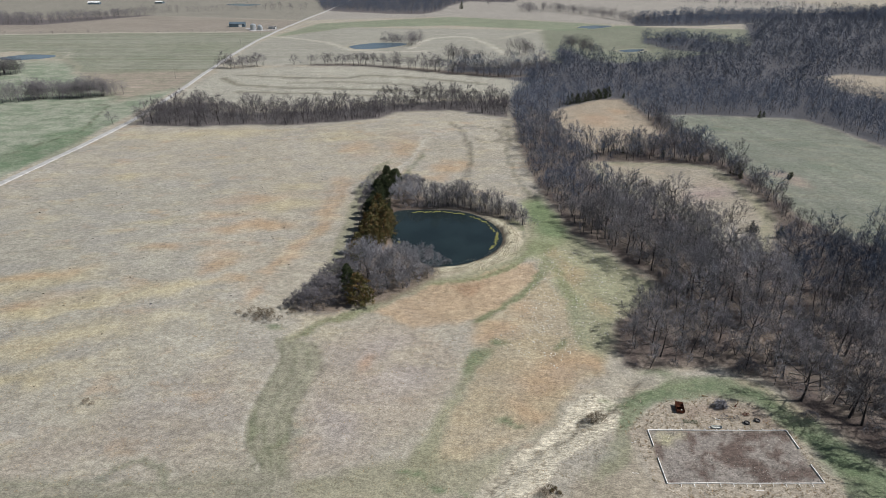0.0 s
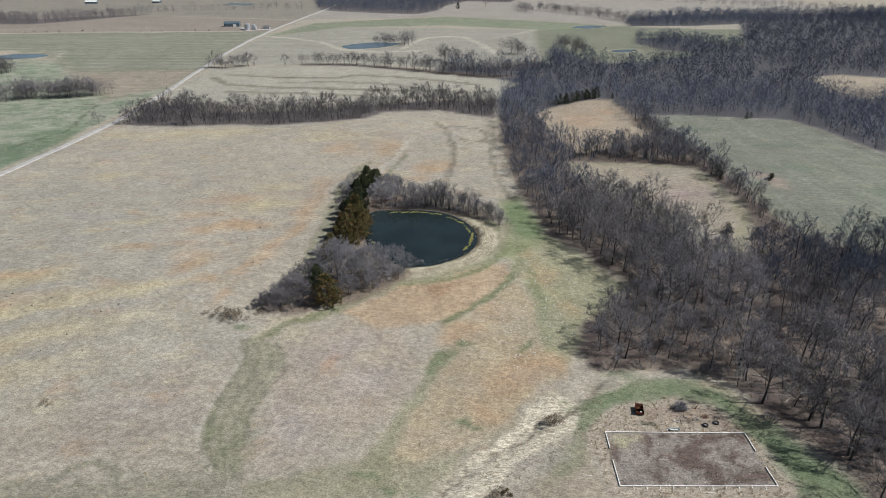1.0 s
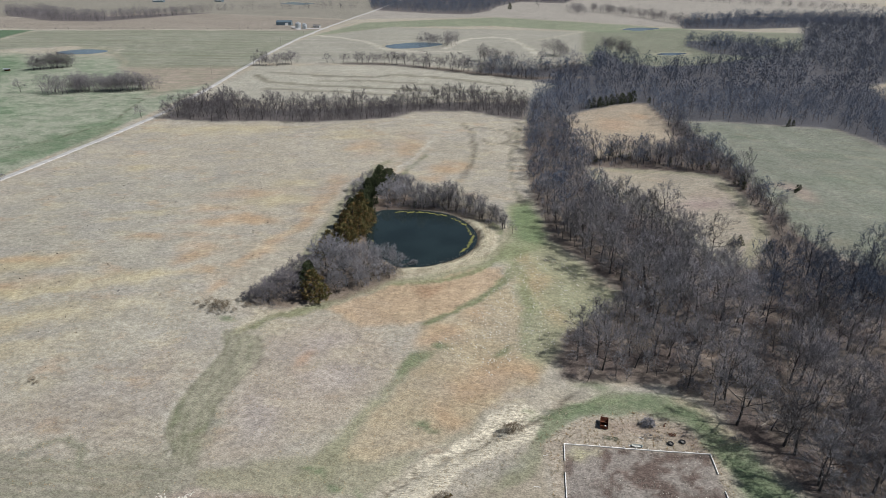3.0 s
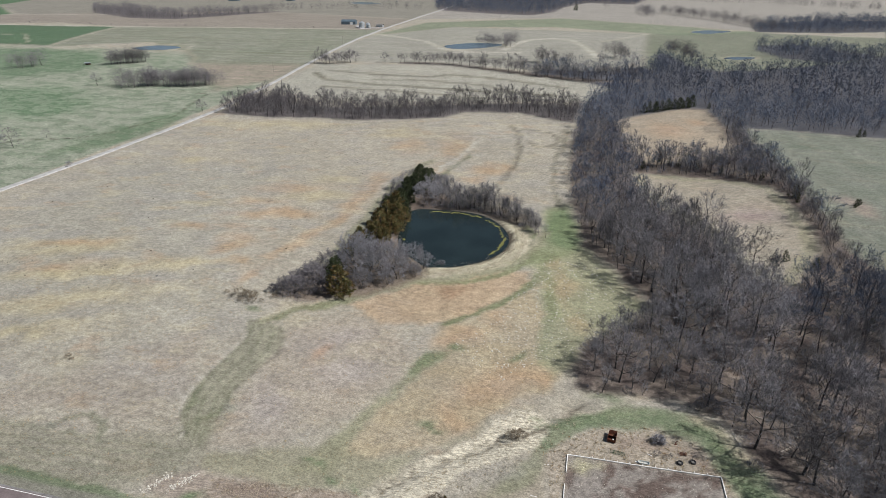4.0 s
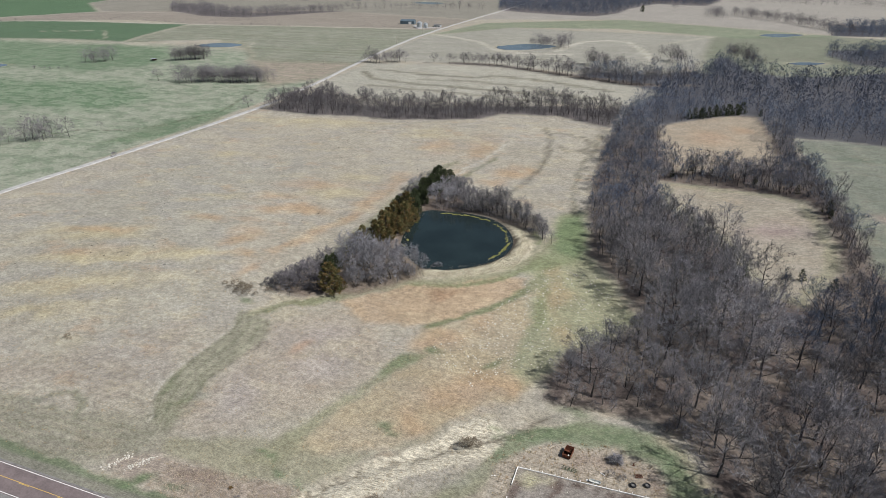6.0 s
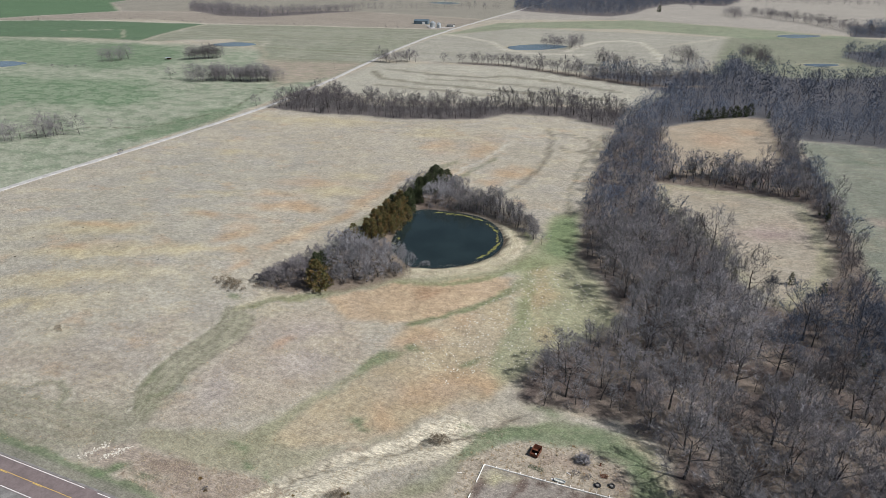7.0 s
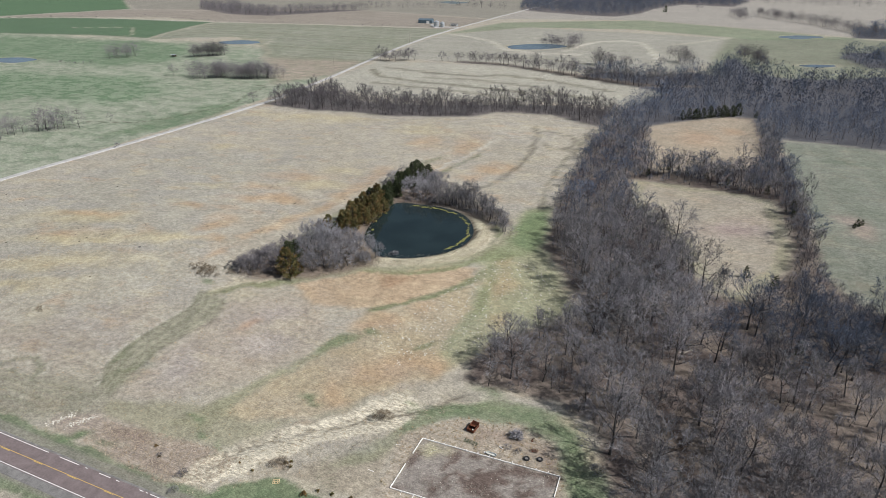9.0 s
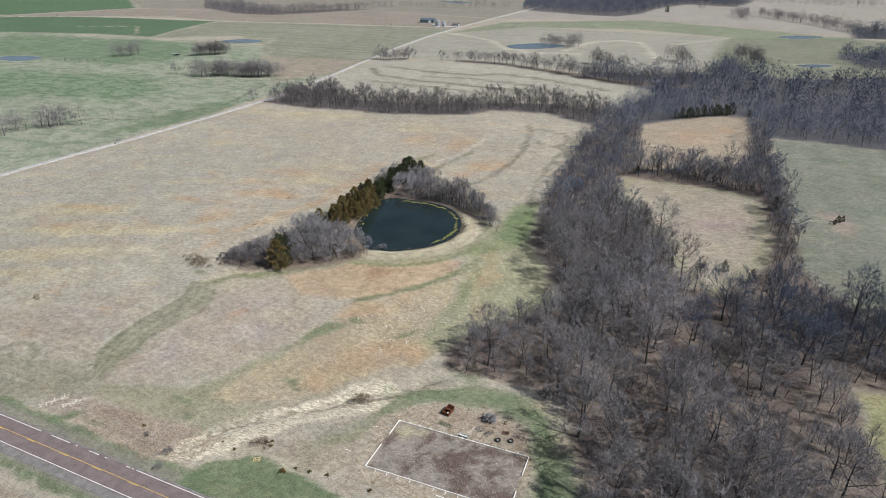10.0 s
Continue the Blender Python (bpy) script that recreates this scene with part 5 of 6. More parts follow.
    spots += [(161, 324, 0.85), (160, 317, 0.6), (246, 478, 0.7), (250, 480, 0.6), (108, 382, 0.6), (103, 386, 0.7), (92, 371, 0.55), (147, 246, 0.7), (151, 204, 0.6), (103, 238, 0.6), (40, 1457, 1.6), (152, 352, 0.6),
              (113, 378, 0.55), (123, 374, 0.6), (134, 365, 0.55), (186, 316, 0.42), (188, 318, 0.34), (184, 313, 0.3), (138, 252, 0.65), (160, 552, 0.7), (118, 250, 0.6), (300, 860, 0.9), (330, 905, 0.9), (345, 900, 0.8)]
    stand(dark, spots, "cedars at field edges", 121)


field_trees()


# ---- shrubs, tussocks and stones ----
def bush_mesh(seed, height, spread, stems):
    """A low tangled bush: a many-stemmed tree of fine twigs, drawn small."""
    wv, wt, tv, tt = bare_tree_mesh(seed, height * 4, spread * 4, 1, 0.5, stems, 1.2, 1.5)
    return wv / 4, wt, tv / 4, tt


SHRUB = [bush_mesh(130 + i, h, r, s) for i, (h, r, s) in enumerate(((1.9, 1.35, 4), (1.5, 1.2, 5)))]


def shrubs():
    for label, mat, stem, spots in (
            ("low tangled grey-brown leafless shrub in dry grass", TWIG_STRAW, STRAW_STEM, [(41, 131, 1.5), (42.6, 130.4, 1.2), (39.8, 129.8, 1.1), (25, 106, 0.9), (23, 104.5, 0.8), (27, 105, 0.6), (-61, 180, 1.4), (-58, 178, 1.3), (-64, 181, 1.5), (-99, 137, 0.6), (-97, 136, 0.5), (-62, 177.5, 0.9), (-59, 181.5, 1.1),
                                                                      (-55, 179, 0.7), (-67, 180, 0.6), (-52, 183, 0.7), (-70, 182, 0.6)]),
            ("small dark leafless bush in rough grass", TWIG, BARK, [(-102, 187, 0.45), (-247, 311, 1.6), (-246, 308, 1.3), (2, 93, 0.8), (4, 94, 0.7), (-6, 97, 0.4), (-10, 99, 0.4), (93, 153, 1.1), (91, 153.5, 1.2), (87, 152.5, 1.0),
                                                              (95, 151, 1.0), (89, 151.5, 0.9), (74, 136, 0.5), (79, 131, 0.5), (76, 131.5, 0.5), (70, 134, 0.4), (98, 133, 1.2), (99, 131, 1.0), (59, 156, 0.9), (62, 154, 0.8),
                                                              (70, 155, 0.8), (56, 160, 0.9), (2, 221, 0.8), (0.5, 220.5, 0.6), (6, 89, 0.6)])):
        proto = [tree_thing("shrub", k, label, "shrub", (stem, mat), ("stem", "crown")) for k in SHRUB]
        stand(proto, spots, "shrubs in the dry grass", 131)
    proto = [cedar(cedar_mesh(140, 1.4, 0.75, 60), "small brownish cedar seedling at the lawn's edge", CEDAR)]
    stand(proto, [(35.1, 99.5, 0.85), (37.6, 101.7, 0.55), (41.4, 101.9, 0.6), (46.1, 102.6, 0.6), (25.5, 106.4, 0.7), (27.1, 105.9, 0.6), (26.4, 107.4, 0.5), (19, 101.4, 0.5), (14.5, 102.5, 0.4), (58.1, 102.1, 0.6), (-9.5, 99.4, 0.6), (-5.9, 96.8, 0.55)], "cedar seedlings", 141)


def tuft(seed, blades, tall, wide, spread):
    rng = random.Random(seed)
    V, T = [], []
    for _ in range(blades):
        a = rng.uniform(0, 6.28)
        p = Vector((math.cos(a), math.sin(a), 0)) * rng.uniform(0, spread) - Vector((0, 0, 0.05))
        blade(V, T, p, Vector((math.cos(a) * 0.7, math.sin(a) * 0.7, rng.uniform(0.5, 1.3))).normalized(), tall * rng.uniform(0.6, 1.3), wide, rng)
    return (np.zeros((0, 3)), np.zeros((0, 3), int), np.array([tuple(v) for v in V]), np.array(T))


def lump(seed):
    """A rough stone."""
    rng = random.Random(seed)
    bm = bmesh.new()
    bmesh.ops.create_icosphere(bm, subdivisions=1, radius=1)
    for v in bm.verts:
        v.co *= rng.uniform(0.7, 1.15)
        v.co.z *= 0.6
    V, T = np.array([tuple(v.co) for v in bm.verts]), np.array([[v.index for v in f.verts] for f in bm.faces])
    bm.free()
    return (np.zeros((0, 3)), np.zeros((0, 3), int), V, T)


def seeds_in(outline, count, seed, holes=()):
    rng = np.random.default_rng(seed)
    xs, ys = [q[0] for q in outline], [q[1] for q in outline]
    px, py = rng.uniform(min(xs), max(xs), count * 4), rng.uniform(min(ys), max(ys), count * 4)
    ok = depth_in(px, py, outline) > 0
    for h in holes:
        ok &= depth_in(px, py, h) < 0
    return px[ok][:count], py[ok][:count]


def rough_ground():
    rng = np.random.default_rng(150)
    tufts = [tuft(151 + i, 5, 0.4, 0.09, 0.25) for i in range(5)]
    near = [(-150, 95), (-150, 190), (-60, 190), (0, 205), (40, 225), (60, 235), (70, 205), (56, 185), (48, 150), (30, 100), (10, 92)]
    px, py = seeds_in(near, 7000, 152, (TRACK,))
    planted("dry_grass", tufts, px, py, rng.uniform(0.5, 1.3, len(px)), 153, "scattered tussocks of dry straw-coloured grass", "grass", [STRAW, STRAW])
    tall = [tuft(161 + i, 7, 0.9, 0.13, 0.3) for i in range(4)]
    for outline, count, mat, lab in ((GULLY, 420, STRAW_SOFT, "long bleached grass in the washed-out gully"), (ARENA, 1900, WEEDS, "grey dead weeds on the bare arena soil"),
                                     (YARD, 900, STRAW, "dry grass round discarded farm things"), ([(-30, 94), (-28, 102), (-6, 104), (14, 104), (12, 95), (0, 90)], 1800, BRUSH, "brown matted brush beside the highway"),
                                     ([(-4, 211), (15, 215.5), (31, 231), (34, 250), (30, 266), (27.5, 262), (29, 247), (22, 229.5), (9, 217), (-3, 214)], 1500, STRAW_PALE, "pale grass along the dam")):
        px, py = seeds_in(outline, count, 165, (ARENA,) if outline is YARD else ())
        if outline is ARENA:
            bare = np.exp(-((px - 76) / 14) ** 2 - ((py - 120) / 4.5) ** 2) > rng.uniform(0, 0.9, len(px))
            px, py = px[~bare], py[~bare]
        planted("rough_grass", tall, px, py, rng.uniform(0.2, 0.5, len(px)) if outline is ARENA else rng.uniform(0.35, 0.8, len(px)), 166, lab, "grass", [mat, mat])
    stones = [lump(170 + i) for i in range(5)]
    px, py = seeds_in([(44, 238), (62, 236), (78, 206), (66, 190), (54, 172), (52, 166), (46, 168), (34, 153), (16, 168), (27, 192), (36, 210), (38, 226)], 1050, 171)
    planted("field_stones", stones, px, py, 0.12 + 0.26 * rng.random(len(px)) ** 2.2, 172, "scattered pale limestone pieces lying in thin grass", "stones", [STONE, STONE])
    px, py = seeds_in(ARENA, 170, 176)
    planted("soil_clods", stones, px, py, 0.05 + 0.13 * rng.random(len(px)) ** 2, 177, "small pale clods and stones on the bare arena soil", "stones", [STONE, STONE])
    for a, b in (((-43.5, 95.5), (-40.0, 101.0)), ((-38.0, 97.0), (-33.5, 102.5))):
        f = rng.random(90)
        px, py = a[0] + (b[0] - a[0]) * f + rng.normal(0, 0.55, 90), a[1] + (b[1] - a[1]) * f + rng.normal(0, 0.55, 90)
        planted("rip_rap", stones, px, py, 0.08 + 0.22 * rng.random(90) ** 1.5, 174, "strip of pale broken rock beside the field entrance", "stones", [STONE, STONE])
    seedlings = [tuft(180 + i, 9, 0.42, 0.16, 0.15) for i in range(3)]
    px, py = seeds_in([(-230, 130), (-225, 440), (-60, 440), (-45, 330), (-60, 200), (-90, 130)], 300, 181)
    planted("weed_clumps", seedlings, px, py, rng.uniform(0.6, 1.5, len(px)), 182, "small dark weed clumps dotted over the field", "weeds", [DARK_WEED, DARK_WEED])


STRAW_STEM = bark_material("straw_stems", (0.24, 0.2, 0.15))
TWIG_STRAW = twig_material("straw_twigs", (0.2, 0.165, 0.12), (0.24, 0.2, 0.15), (0.16, 0.135, 0.105))
STRAW_SOFT = leaf_material("faded_grass", (0.5, 0.44, 0.33), (0.4, 0.35, 0.26))
STRAW_PALE = leaf_material("bleached_grass", (0.62, 0.57, 0.45), (0.5, 0.45, 0.34))
WEEDS = leaf_material("dead_weeds", (0.42, 0.39, 0.34), (0.3, 0.27, 0.235))
BRUSH = leaf_material("matted_brush", (0.5, 0.43, 0.34), (0.36, 0.3, 0.24))
DARK_WEED = leaf_material("dark_weeds", (0.07, 0.06, 0.045), (0.12, 0.1, 0.07))
shrubs()
rough_ground()


# ---- reeds and algae at the pond's edge ----
def pond_edge():
    rng = random.Random(190)
    shore = dense([(-16, 276.5), (-10, 277), (2, 277), (12, 273), (20, 264), (24.2, 252), (23.4, 241), (20.5, 234)], 1.3) + dense([(-17, 231), (-21.5, 246), (-23, 262)], 4.5)
    for x, y in shore:
        if rng.random() < 0.25:
            continue
        inward = Vector((1 - x, 250 - y)).normalized()
        p = Vector((x, y)) + inward * rng.uniform(-0.2, 1.3)
        turn = math.atan2(inward.y, inward.x) + 1.57 + rng.gauss(0, 0.3)
        wide, deep = rng.uniform(0.7, 1.9), rng.uniform(0.35, 0.85)
        bm = bmesh.new()
        rim = []
        for k in range(11):
            a, q = k / 11 * 6.283, rng.uniform(0.6, 1.15)
            rim.append((math.cos(a) * wide * q, math.sin(a) * deep * q))
        mid = bm.verts.new((0, 0, 0.06))
        outer = [bm.verts.new((u, v, -0.03)) for u, v in rim]
        inner = [bm.verts.new((u * 0.7, v * 0.7, 0.04 + rng.uniform(-0.01, 0.02))) for u, v in rim]
        for k in range(11):
            bm.faces.new((inner[k - 1], inner[k], mid))
            bm.faces.new((outer[k - 1], outer[k], inner[k], inner[k - 1]))
        ob = part("algae_mat", bm, ALGAE)
        ob.matrix_basis = pose(p.x, p.y, POND_Z + 0.01, 0, 0, math.degrees(turn))
        tagged(ob, "yellow-green algae mat floating along the pond shore", "algae", "algae mats")
    reeds = [tuft(191 + i, 9, 1.0, 0.05, 0.25) for i in range(3)]
    pts = []
    n = len(POND)
    for i in range(n):
        (ax, ay), (bx, by) = POND[i], POND[(i + 1) % n]
        for k in range(26):
            f = rng.random()
            pts.append((ax + (bx - ax) * f + rng.gauss(0, 0.7), ay + (by - ay) * f + rng.gauss(0, 0.7)))
    px, py = np.array([p[0] for p in pts]), np.array([p[1] for p in pts])
    planted("reeds", reeds, px, py, np.random.default_rng(195).uniform(0.5, 1.0, len(px)), 196, "dead brown reeds fringing the pond", "reeds", [BRUSH, BRUSH])


pond_edge()


# ---- arena, and what lies about it ----
def arena():
    fence = new("arena_fence")
    tagged(fence, "low white board edging with outer braces round a bare arena", "fence")
    fence.location = (72, 118, 0)

    def run(a, b, braces, out):
        a, b = Vector(a), Vector(b)
        n = max(1, round((b - a).length / 3.0))
        ang = math.atan2(b.y - a.y, b.x - a.x)
        for i in range(n):
            p, q = a.lerp(b, i / n), a.lerp(b, (i + 1) / n)
            mid = (p + q) / 2
            z = ground_z(mid.x, mid.y)
            bm = box(bmesh.new(), ((q - p).length - 0.02, 0.2, 0.26), Matrix.Translation((mid.x - 72, mid.y - 118, z + 0.17)) @ Matrix.Rotation(ang, 4, "Z"), 0.008)
            part("board", bm, BOARD, fence)
            if braces and i:
                bm = box(bmesh.new(), (0.16, 1.0, 0.07), Matrix.Translation((p.x - 72, p.y - 118 + out * 0.5, z + 0.16)) @ Matrix.Rotation(-out * radians(22), 4, "X"), 0.006)
                part("brace", bm, BOARD, fence)
                bm = box(bmesh.new(), (0.09, 0.09, 0.5), Matrix.Translation((p.x - 72, p.y - 118 + out * 0.08, z + 0.2)), 0.006)
                part("post", bm, BOARD, fence)

    run((54, 127), (90.5, 127), True, 1)
    run((53.2, 108.8), (90.5, 108.8), True, -1)
    run((54, 127), (53.75, 121), False, 0)
    run((53.5, 117.2), (53.2, 108.8), False, 0)
    run((90.5, 127), (90.5, 120.3), False, 0)
    run((90.5, 115), (90.5, 108.8), False, 0)


def at_ground(name, x, y, turn=0.0, tilt=0.0):
    ob = new(name)
    ob.matrix_basis = pose(x, y, ground_z(x, y), tilt, 0, turn)
    return ob


def steel_box():
    ob = tagged(at_ground("steel_hopper", 65.2, 135.3, -10, 0), "rusty open steel hopper with a sloping divider, in dry grass", "hopper")
    ob.scale = (1.08, 1.08, 1.05)
    T = Matrix.Translation
    for name, size, m in (("floor", (1.9, 3.0, 0.06), T((0, 0, 0.28))), ("side_panel", (0.06, 3.0, 0.9), T((-0.95, 0, 0.7))), ("side_panel", (0.06, 3.0, 0.9), T((0.95, 0, 0.7))),
                          ("end_panel", (1.84, 0.06, 1.1), T((0, 1.45, 0.85)) @ Matrix.Rotation(radians(-24), 4, "X")), ("end_panel", (1.84, 0.06, 0.75), T((0, -1.45, 0.62))),
                          ("divider", (1.82, 0.05, 1.25), T((0, 0.1, 0.75)) @ Matrix.Rotation(radians(38), 4, "X"))):
        part(name, box(bmesh.new(), size, m, 0.012), RUST, ob)
    for x in (-0.8, 0.8):
        for y in (-1.2, 1.2):
            part("leg", box(bmesh.new(), (0.12, 0.12, 0.5), T((x, y, 0.05)), 0.01), RUST, ob)
    part("drum", cyl(bmesh.new(), 0.2, 0.2, 0.35, T((0.35, -0.7, 0.31)), 12), BOARD, ob, "pale bucket-shaped drum")


def tyre(x, y, turn):
    ob = tagged(at_ground("tractor_tyre", x, y, turn), "large black tractor tyre lying flat on dry grass", "tyre", "old tyres")
    bm = bmesh.new()
    rows = []
    prof = [(0.42, 0.08), (0.40, 0.25), (0.42, 0.42), (0.55, 0.5), (0.7, 0.46), (0.76, 0.36), (0.77, 0.25), (0.76, 0.14), (0.7, 0.04), (0.55, 0.0)]
    for i in range(28):
        a = i / 28 * 6.283
        k = 1.0 + (0.03 if i % 2 else 0)
        rows.append([bm.verts.new((math.cos(a) * r * (k if r > 0.72 else 1), math.sin(a) * r * (k if r > 0.72 else 1), z)) for r, z in prof])
    for i in range(28):
        for j in range(len(prof)):
            bm.faces.new((rows[i - 1][j], rows[i][j], rows[i][(j + 1) % len(prof)], rows[i - 1][(j + 1) % len(prof)]))
    bmesh.ops.recalc_face_normals(bm, faces=bm.faces)
    part("casing", bm, RUBBER, ob)
    bm = cyl(bmesh.new(), 0.41, 0.38, 0.1, Matrix.Translation((0, 0, 0.18)), 20)
    rim = part("rim", bm, SHOULDER, ob, "dull grey rim")
    part("hub", cyl(bmesh.new(), 0.14, 0.12, 0.12, Matrix.Translation((0, 0, 0.27)), 12), SHOULDER, rim)


def tank():
    """A pale trough, half round, lying open side up."""
    ob = tagged(at_ground("stock_trough", 72.6, 128.1, -4), "pale weathered plastic stock trough beside the board edging", "trough")
    bm = bmesh.new()
    ring = []
    for i in range(24):
        a = i / 24 * 6.283
        c, s = math.cos(a), math.sin(a)
        e = lambda q, w: math.copysign(abs(q) ** 0.6, q) * w
        ring.append([bm.verts.new((e(c, w), e(s, d), z)) for w, d, z in ((1.25, 0.42, 0.0), (1.4, 0.52, 0.5), (1.34, 0.46, 0.5), (1.2, 0.36, 0.12))])
    for i in range(24):
        for j in range(3):
            bm.faces.new((ring[i - 1][j], ring[i][j], ring[i][j + 1], ring[i - 1][j + 1]))
    bm.faces.new([r[3] for r in ring])
    bmesh.ops.recalc_face_normals(bm, faces=bm.faces)
    part("trough_body", bm, TROUGH, ob)
    bm = box(bmesh.new(), (0.6, 0.5, 0.06), Matrix.Translation((-1.75, 0.1, 0.1)), 0.01)
    part("lid", bm, BOARD, ob, "broken white lid")


def harrow(x, y, turn, wide, deep, material, label):
    ob = tagged(at_ground("harrow", x, y, turn), label, "harrow")
    rng = random.Random(int(x * 7))
    for k in range(4):
        part("bar", box(bmesh.new(), (wide, 0.08, 0.08), Matrix.Translation((0, (k / 3 - 0.5) * deep, 0.32)) @ Matrix.Rotation(rng.gauss(0, 0.04), 4, "Z"), 0.01), material, ob)
    for k in range(5):
        part("cross_bar", box(bmesh.new(), (0.07, deep, 0.06), Matrix.Translation(((k / 4 - 0.5) * wide, 0, 0.38)), 0.01), material, ob)
    for k in range(12):
        part("tine", cyl(bmesh.new(), 0.015, 0.03, 0.36, Matrix.Translation((((k % 6) / 5 - 0.5) * wide * 0.95, (k // 6 - 0.5) * deep * 0.6, -0.02)), 5), material, ob)


def debris():
    harrow(66.3, 130.2, -6, 3.6, 1.1, GREEN_PAINT, "faded green spike harrow lying in dry weeds")
    harrow(82.5, 133.2, 20, 1.7, 1.0, RUST, "small rusty cultivator in dry grass")
    ob = tagged(at_ground("steel_post", 81.2, 136.6, 15), "rusty leaning implement hitch standing in the grass", "implement")
    part("mast", box(bmesh.new(), (0.12, 0.12, 1.1), Matrix.Translation((0, 0, 0.5)) @ Matrix.Rotation(0.25, 4, "Y"), 0.01), RUST, ob)
    part("arm", box(bmesh.new(), (0.9, 0.1, 0.1), Matrix.Translation((0.2, 0, 0.85)) @ Matrix.Rotation(-0.5, 4, "Y"), 0.01), RUST, ob)
    part("foot", box(bmesh.new(), (0.6, 0.4, 0.08), Matrix.Translation((0, 0, 0.04)), 0.01), RUST, ob)
    proto = [tree_thing("brush_pile", bare_tree_mesh(200, 2.2, 1.6, 1, 0.2, 6), "tangled grey heap of cut brush", "brush pile", (BARK, TWIG_PALE), ("base", "tangle"))]
    stand(proto, [(76.8, 136.6, 0.8), (77.8, 136.2, 0.7), (76.2, 135.8, 0.6)], "heaps of cut brush", 201)
    for x, y, turn, size in ((74.2, 106.8, 2, (2.1, 0.2, 0.05)), (74.2, 131.4, -25, (1.3, 0.25, 0.08)), (46.5, 112, -5, (1.6, 0.15, 0.05)), (49, 122.5, 15, (1.2, 0.14, 0.05))):
        ob = part("loose_board", box(bmesh.new(), size, Matrix.Translation((0, 0, size[2] / 2)), 0.006), BOARD)
        ob.matrix_basis = pose(x, y, ground_z(x, y) + 0.06, 0, 2, turn)
        tagged(ob, "weathered white board lying on the grass", "board", "loose boards")
    ob = tagged(at_ground("wooden_pallet", 26.6, 100.6, 28), "new pale wooden pallet lying at the lawn's edge", "pallet")
    for k in range(3):
        part("bearer", box(bmesh.new(), (1.7, 0.12, 0.12), Matrix.Translation((0, (k - 1) * 0.6, 0.08)), 0.008), NEW_WOOD, ob)
    for k in (-0.75, -0.35, 0.35, 0.75):
        part("slat", box(bmesh.new(), (0.16, 1.4, 0.03), Matrix.Translation((k, 0, 0.165)), 0.005), NEW_WOOD, ob)
    for i, (x, y, turn, long) in enumerate(((84.5, 190, 80, 4.5), (115.5, 192, 35, 6.0), (107, 139, 40, 4.0), (117, 192, 55, 5.0), (112.5, 145.5, 30, 4.5), (122.5, 134, 50, 5.0), (-302, 368, -3, 9.0), (94, 170, 10, 4.0),
                                           (70, 176, -30, 4.0), (140, 160, 70, 5.0), (128, 180, 15, 5.5), (104, 152, -20, 4.0), (135, 138, -50, 5.0))):
        bm = bmesh.new()
        cyl(bm, 0.2, 0.1, long, pose(0, 0, 0, 0, 90, 0), 8)
        cyl(bm, 0.08, 0.03, long * 0.35, pose(long * 0.55, 0, 0, 40, 60, 30), 6)
        cyl(bm, 0.07, 0.03, long * 0.3, pose(long * 0.7, 0, 0, -50, 50, 10), 6)
        ob = part("fallen_log", bm, LOG)
        ob.matrix_basis = pose(x, y, ground_z(x, y) + 0.16, 0, 0, turn)
        tagged(ob, "bleached fallen log with broken limbs on the ground", "log", "fallen logs")


TROUGH = worn("pale_plastic", (0.5, 0.52, 0.5), 0.6, size=0.8, depth=0.15)
GREEN_PAINT = worn("faded_green_paint", (0.07, 0.1, 0.06), 0.7, size=0.5, depth=0.4)
NEW_WOOD = worn("new_pine", (0.55, 0.45, 0.27), 0.8, size=0.6, depth=0.15)
LOG = worn("bleached_wood", (0.36, 0.33, 0.29), 0.9, size=0.8, depth=0.3)
arena()
steel_box()
tyre(81.4, 129.9, 0)
tyre(84.6, 130.8, 40)
tank()
debris()


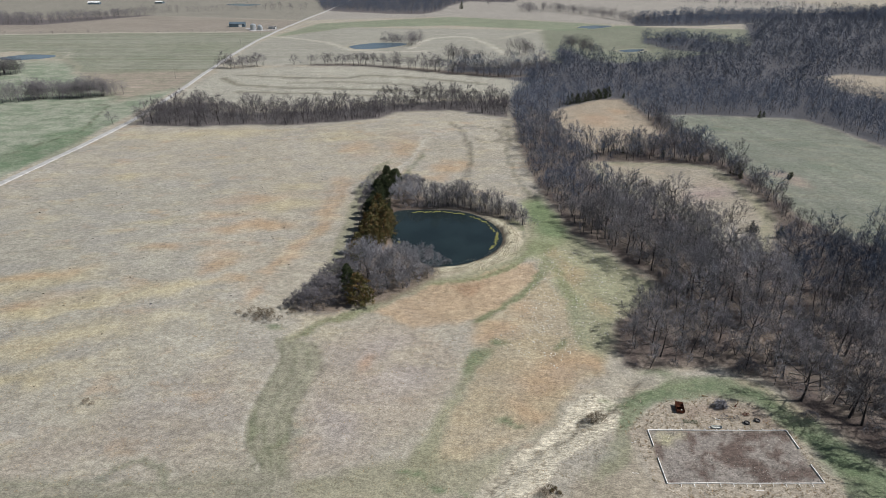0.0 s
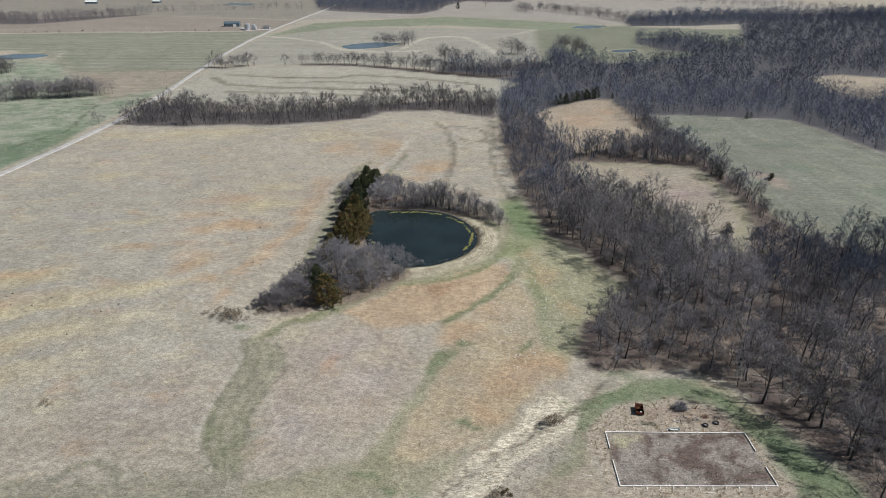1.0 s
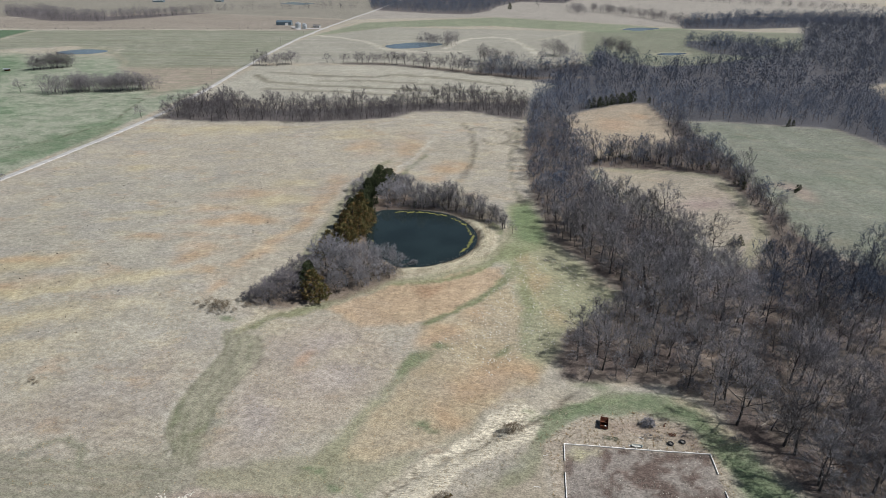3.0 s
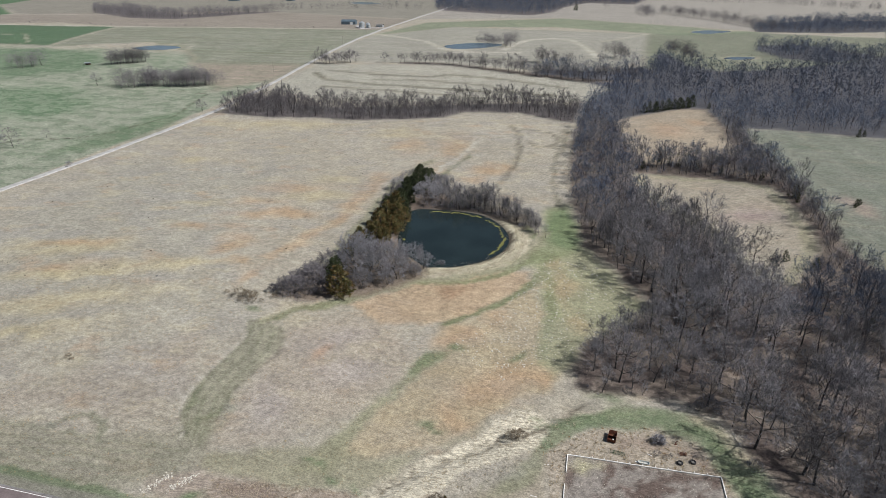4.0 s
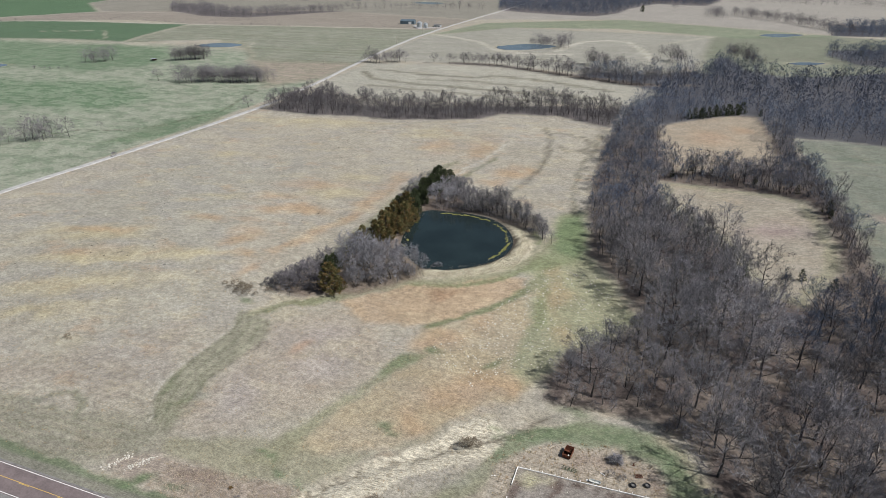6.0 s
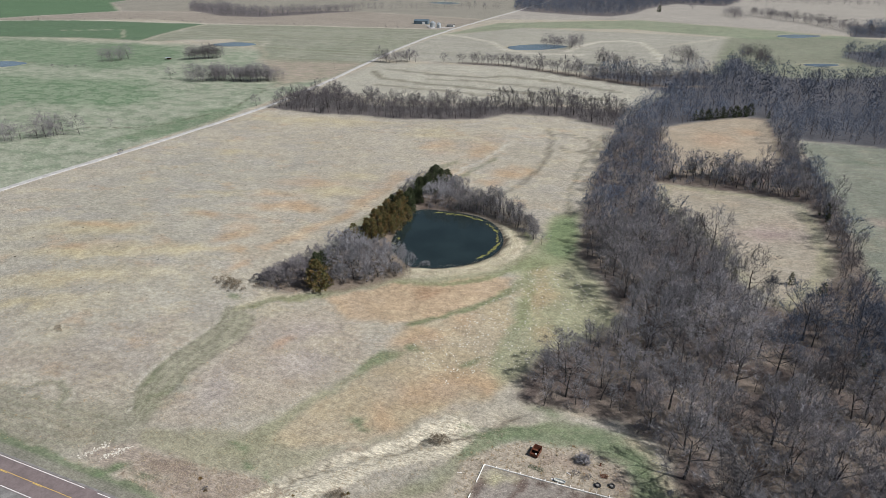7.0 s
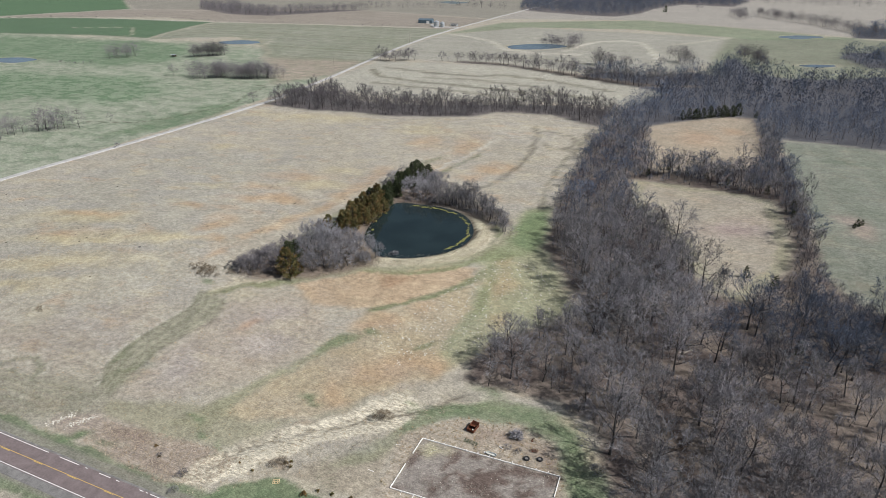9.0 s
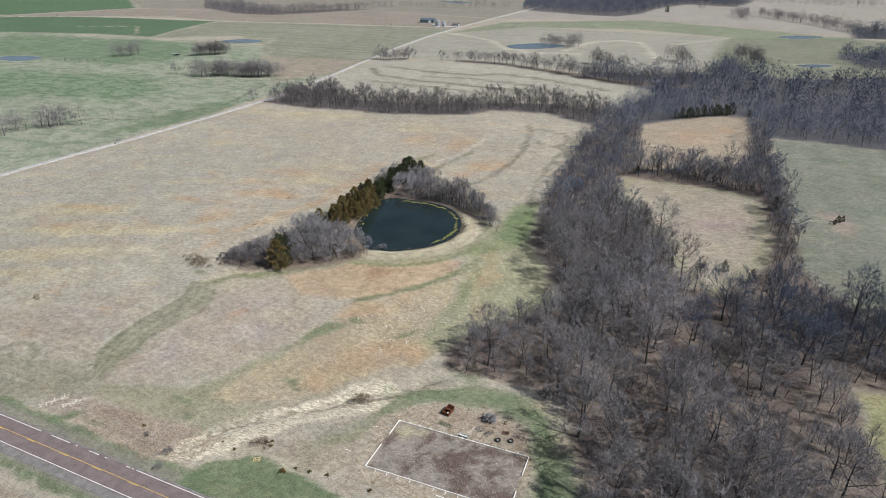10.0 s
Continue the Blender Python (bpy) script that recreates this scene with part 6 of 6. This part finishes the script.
# ---- the far farmstead ----
def farm():
    z = ground_z(-335, 1062)
    shed = new("machine_shed")
    shed.matrix_basis = pose(-334, 1064, z, 0, 0, 8)
    tagged(shed, "blue-grey metal machine shed with a gabled roof and white door", "shed")
    bm = bmesh.new()
    w, d, h, r = 12.0, 7.5, 4.8, 7.4
    for x in (-w, w):
        bm.faces.new([bm.verts.new(p) for p in ((x, -d, 0), (x, d, 0), (x, d, h), (x, 0, r - 0.1), (x, -d, h))])
    for y in (-d, d):
        bm.faces.new([bm.verts.new(p) for p in ((-w, y, 0), (w, y, 0), (w, y, h), (-w, y, h))])
    bmesh.ops.remove_doubles(bm, verts=bm.verts, dist=0.01)
    bmesh.ops.recalc_face_normals(bm, faces=bm.faces)
    part("wall", bm, SHED_BLUE, shed)
    bm = bmesh.new()
    for s in (-1, 1):
        ang = math.atan2(r - h, d)
        box(bm, (2 * w + 0.8, math.hypot(d, r - h) + 0.5, 0.12), Matrix.Translation((0, s * d / 2, (r + h) / 2 + 0.02)) @ Matrix.Rotation(-s * ang, 4, "X"))
    part("roof", bm, SHED_BLUE, shed)
    part("door", box(bmesh.new(), (5.0, 0.1, 4.0), Matrix.Translation((5, -d - 0.06, 2.0))), WHITE_METAL, shed)
    part("door", box(bmesh.new(), (5.0, 0.1, 4.0), Matrix.Translation((-4, -d - 0.06, 2.0))), SHED_BLUE, shed)
    for x, y, k in ((-294, 1012, 1.15), (-285, 1016, 0.9), (-281, 1007, 0.75)):
        bin_ = new("grain_bin")
        bin_.matrix_basis = pose(x, y, ground_z(x, y)) @ Matrix.Scale(k, 4)
        tagged(bin_, "round galvanised steel grain bin with a conical roof", "grain bin", "grain bins")
        bm = bmesh.new()
        for i in range(8):
            cyl(bm, 3.9, 3.86, 0.82, Matrix.Translation((0, 0, i * 0.82)), 28, False)
        part("drum", bm, STEEL, bin_)
        roof = part("roof", cyl(bmesh.new(), 4.15, 0.5, 2.0, Matrix.Translation((0, 0, 6.5)), 28), STEEL, bin_)
        part("hatch", cyl(bmesh.new(), 0.5, 0.4, 0.5, Matrix.Translation((0, 0, 8.4)), 12), STEEL, roof)
    house = new("farm_building")
    house.matrix_basis = pose(-269, 1030, ground_z(-269, 1030), 0, 0, -10)
    tagged(house, "small grey farm building with a low gabled roof", "building")
    part("wall", box(bmesh.new(), (11, 6, 3), Matrix.Translation((0, 0, 1.5))), STEEL, house)
    bm = bmesh.new()
    for s in (-1, 1):
        box(bm, (11.8, 3.9, 0.12), Matrix.Translation((0, s * 1.65, 3.7)) @ Matrix.Rotation(-s * 0.42, 4, "X"))
    part("roof", bm, SHOULDER, house, "grey shingle roof")
    part("door", box(bmesh.new(), (2.6, 0.1, 2.2), Matrix.Translation((2, -3.06, 1.1))), WHITE_METAL, house)
    drive = ribbon("farm_drive", dense([(-253, 1010), (-264, 1012), (-276, 1010), (-290, 1000), (-312, 1040)], 5), 4.0, GRAVEL, 0.35, 1.0, kind="structure")
    tagged(drive, "pale gravel farmyard drive", "road")
    for x, y, turn, k in ((-846, 1610, 10, 1.0), (-700, 1640, -15, 0.8)):
        b = new("barn")
        b.matrix_basis = pose(x, y, ground_z(x, y), 0, 0, turn) @ Matrix.Scale(k, 4)
        tagged(b, "distant white-roofed farm barn beyond green fields", "barn")
        part("wall", box(bmesh.new(), (26, 13, 4.5), Matrix.Translation((0, 0, 2.25))), SHED_BLUE, b)
        bm = bmesh.new()
        for s in (-1, 1):
            box(bm, (27, 7.4, 0.15), Matrix.Translation((0, s * 3.3, 5.6)) @ Matrix.Rotation(-s * 0.38, 4, "X"))
        part("roof", bm, WHITE_METAL, b)
    hut = new("calf_shelter")
    hut.matrix_basis = pose(-500, 638, ground_z(-500, 638), 0, 0, 5)
    tagged(hut, "small dark open-sided livestock shelter in green pasture", "shelter")
    part("roof", box(bmesh.new(), (7, 4, 0.15), Matrix.Translation((0, 0, 2.4)) @ Matrix.Rotation(0.12, 4, "X")), STEEL, hut)
    part("back_wall", box(bmesh.new(), (6.6, 0.1, 2.0), Matrix.Translation((0, 1.7, 1.1))), RUST, hut)
    for x in (-3.2, 3.2):
        for y in (-1.7, 1.6):
            part("post", box(bmesh.new(), (0.15, 0.15, 2.4), Matrix.Translation((x, y, 1.15))), BARK, hut)


def utility_poles():
    first = None
    for x, y in POLES:
        m = pose(x, y, ground_z(x, y), 0, 0, 6)
        if first:
            copy_thing(first, m)
            continue
        first = tagged(new("utility_pole"), "grey weathered wooden utility pole beside the gravel road", "utility pole", "utility poles")
        part("post", cyl(bmesh.new(), 0.2, 0.14, 11.0, Matrix.Translation((0, 0, -0.6)), 10), LOG, first)
        part("cross_arm", box(bmesh.new(), (2.4, 0.12, 0.14), Matrix.Translation((0, 0.15, 9.9)), 0.01), LOG, first)
        for k in (-1.05, 0.4, 1.05):
            part("insulator", cyl(bmesh.new(), 0.06, 0.04, 0.16, Matrix.Translation((k, 0.15, 9.97)), 8), STEEL, first)
        first.matrix_basis = m


SHED_BLUE = worn("blue_grey_sheet_metal", (0.1, 0.14, 0.17), 0.5, 0.0, size=4, depth=0.12)
WHITE_METAL = worn("white_sheet_metal", (0.75, 0.77, 0.78), 0.4, 0.0, size=4, depth=0.08)
STEEL = worn("galvanised_steel", (0.5, 0.53, 0.55), 0.45, 0.6, size=3, depth=0.15)
farm()
utility_poles()
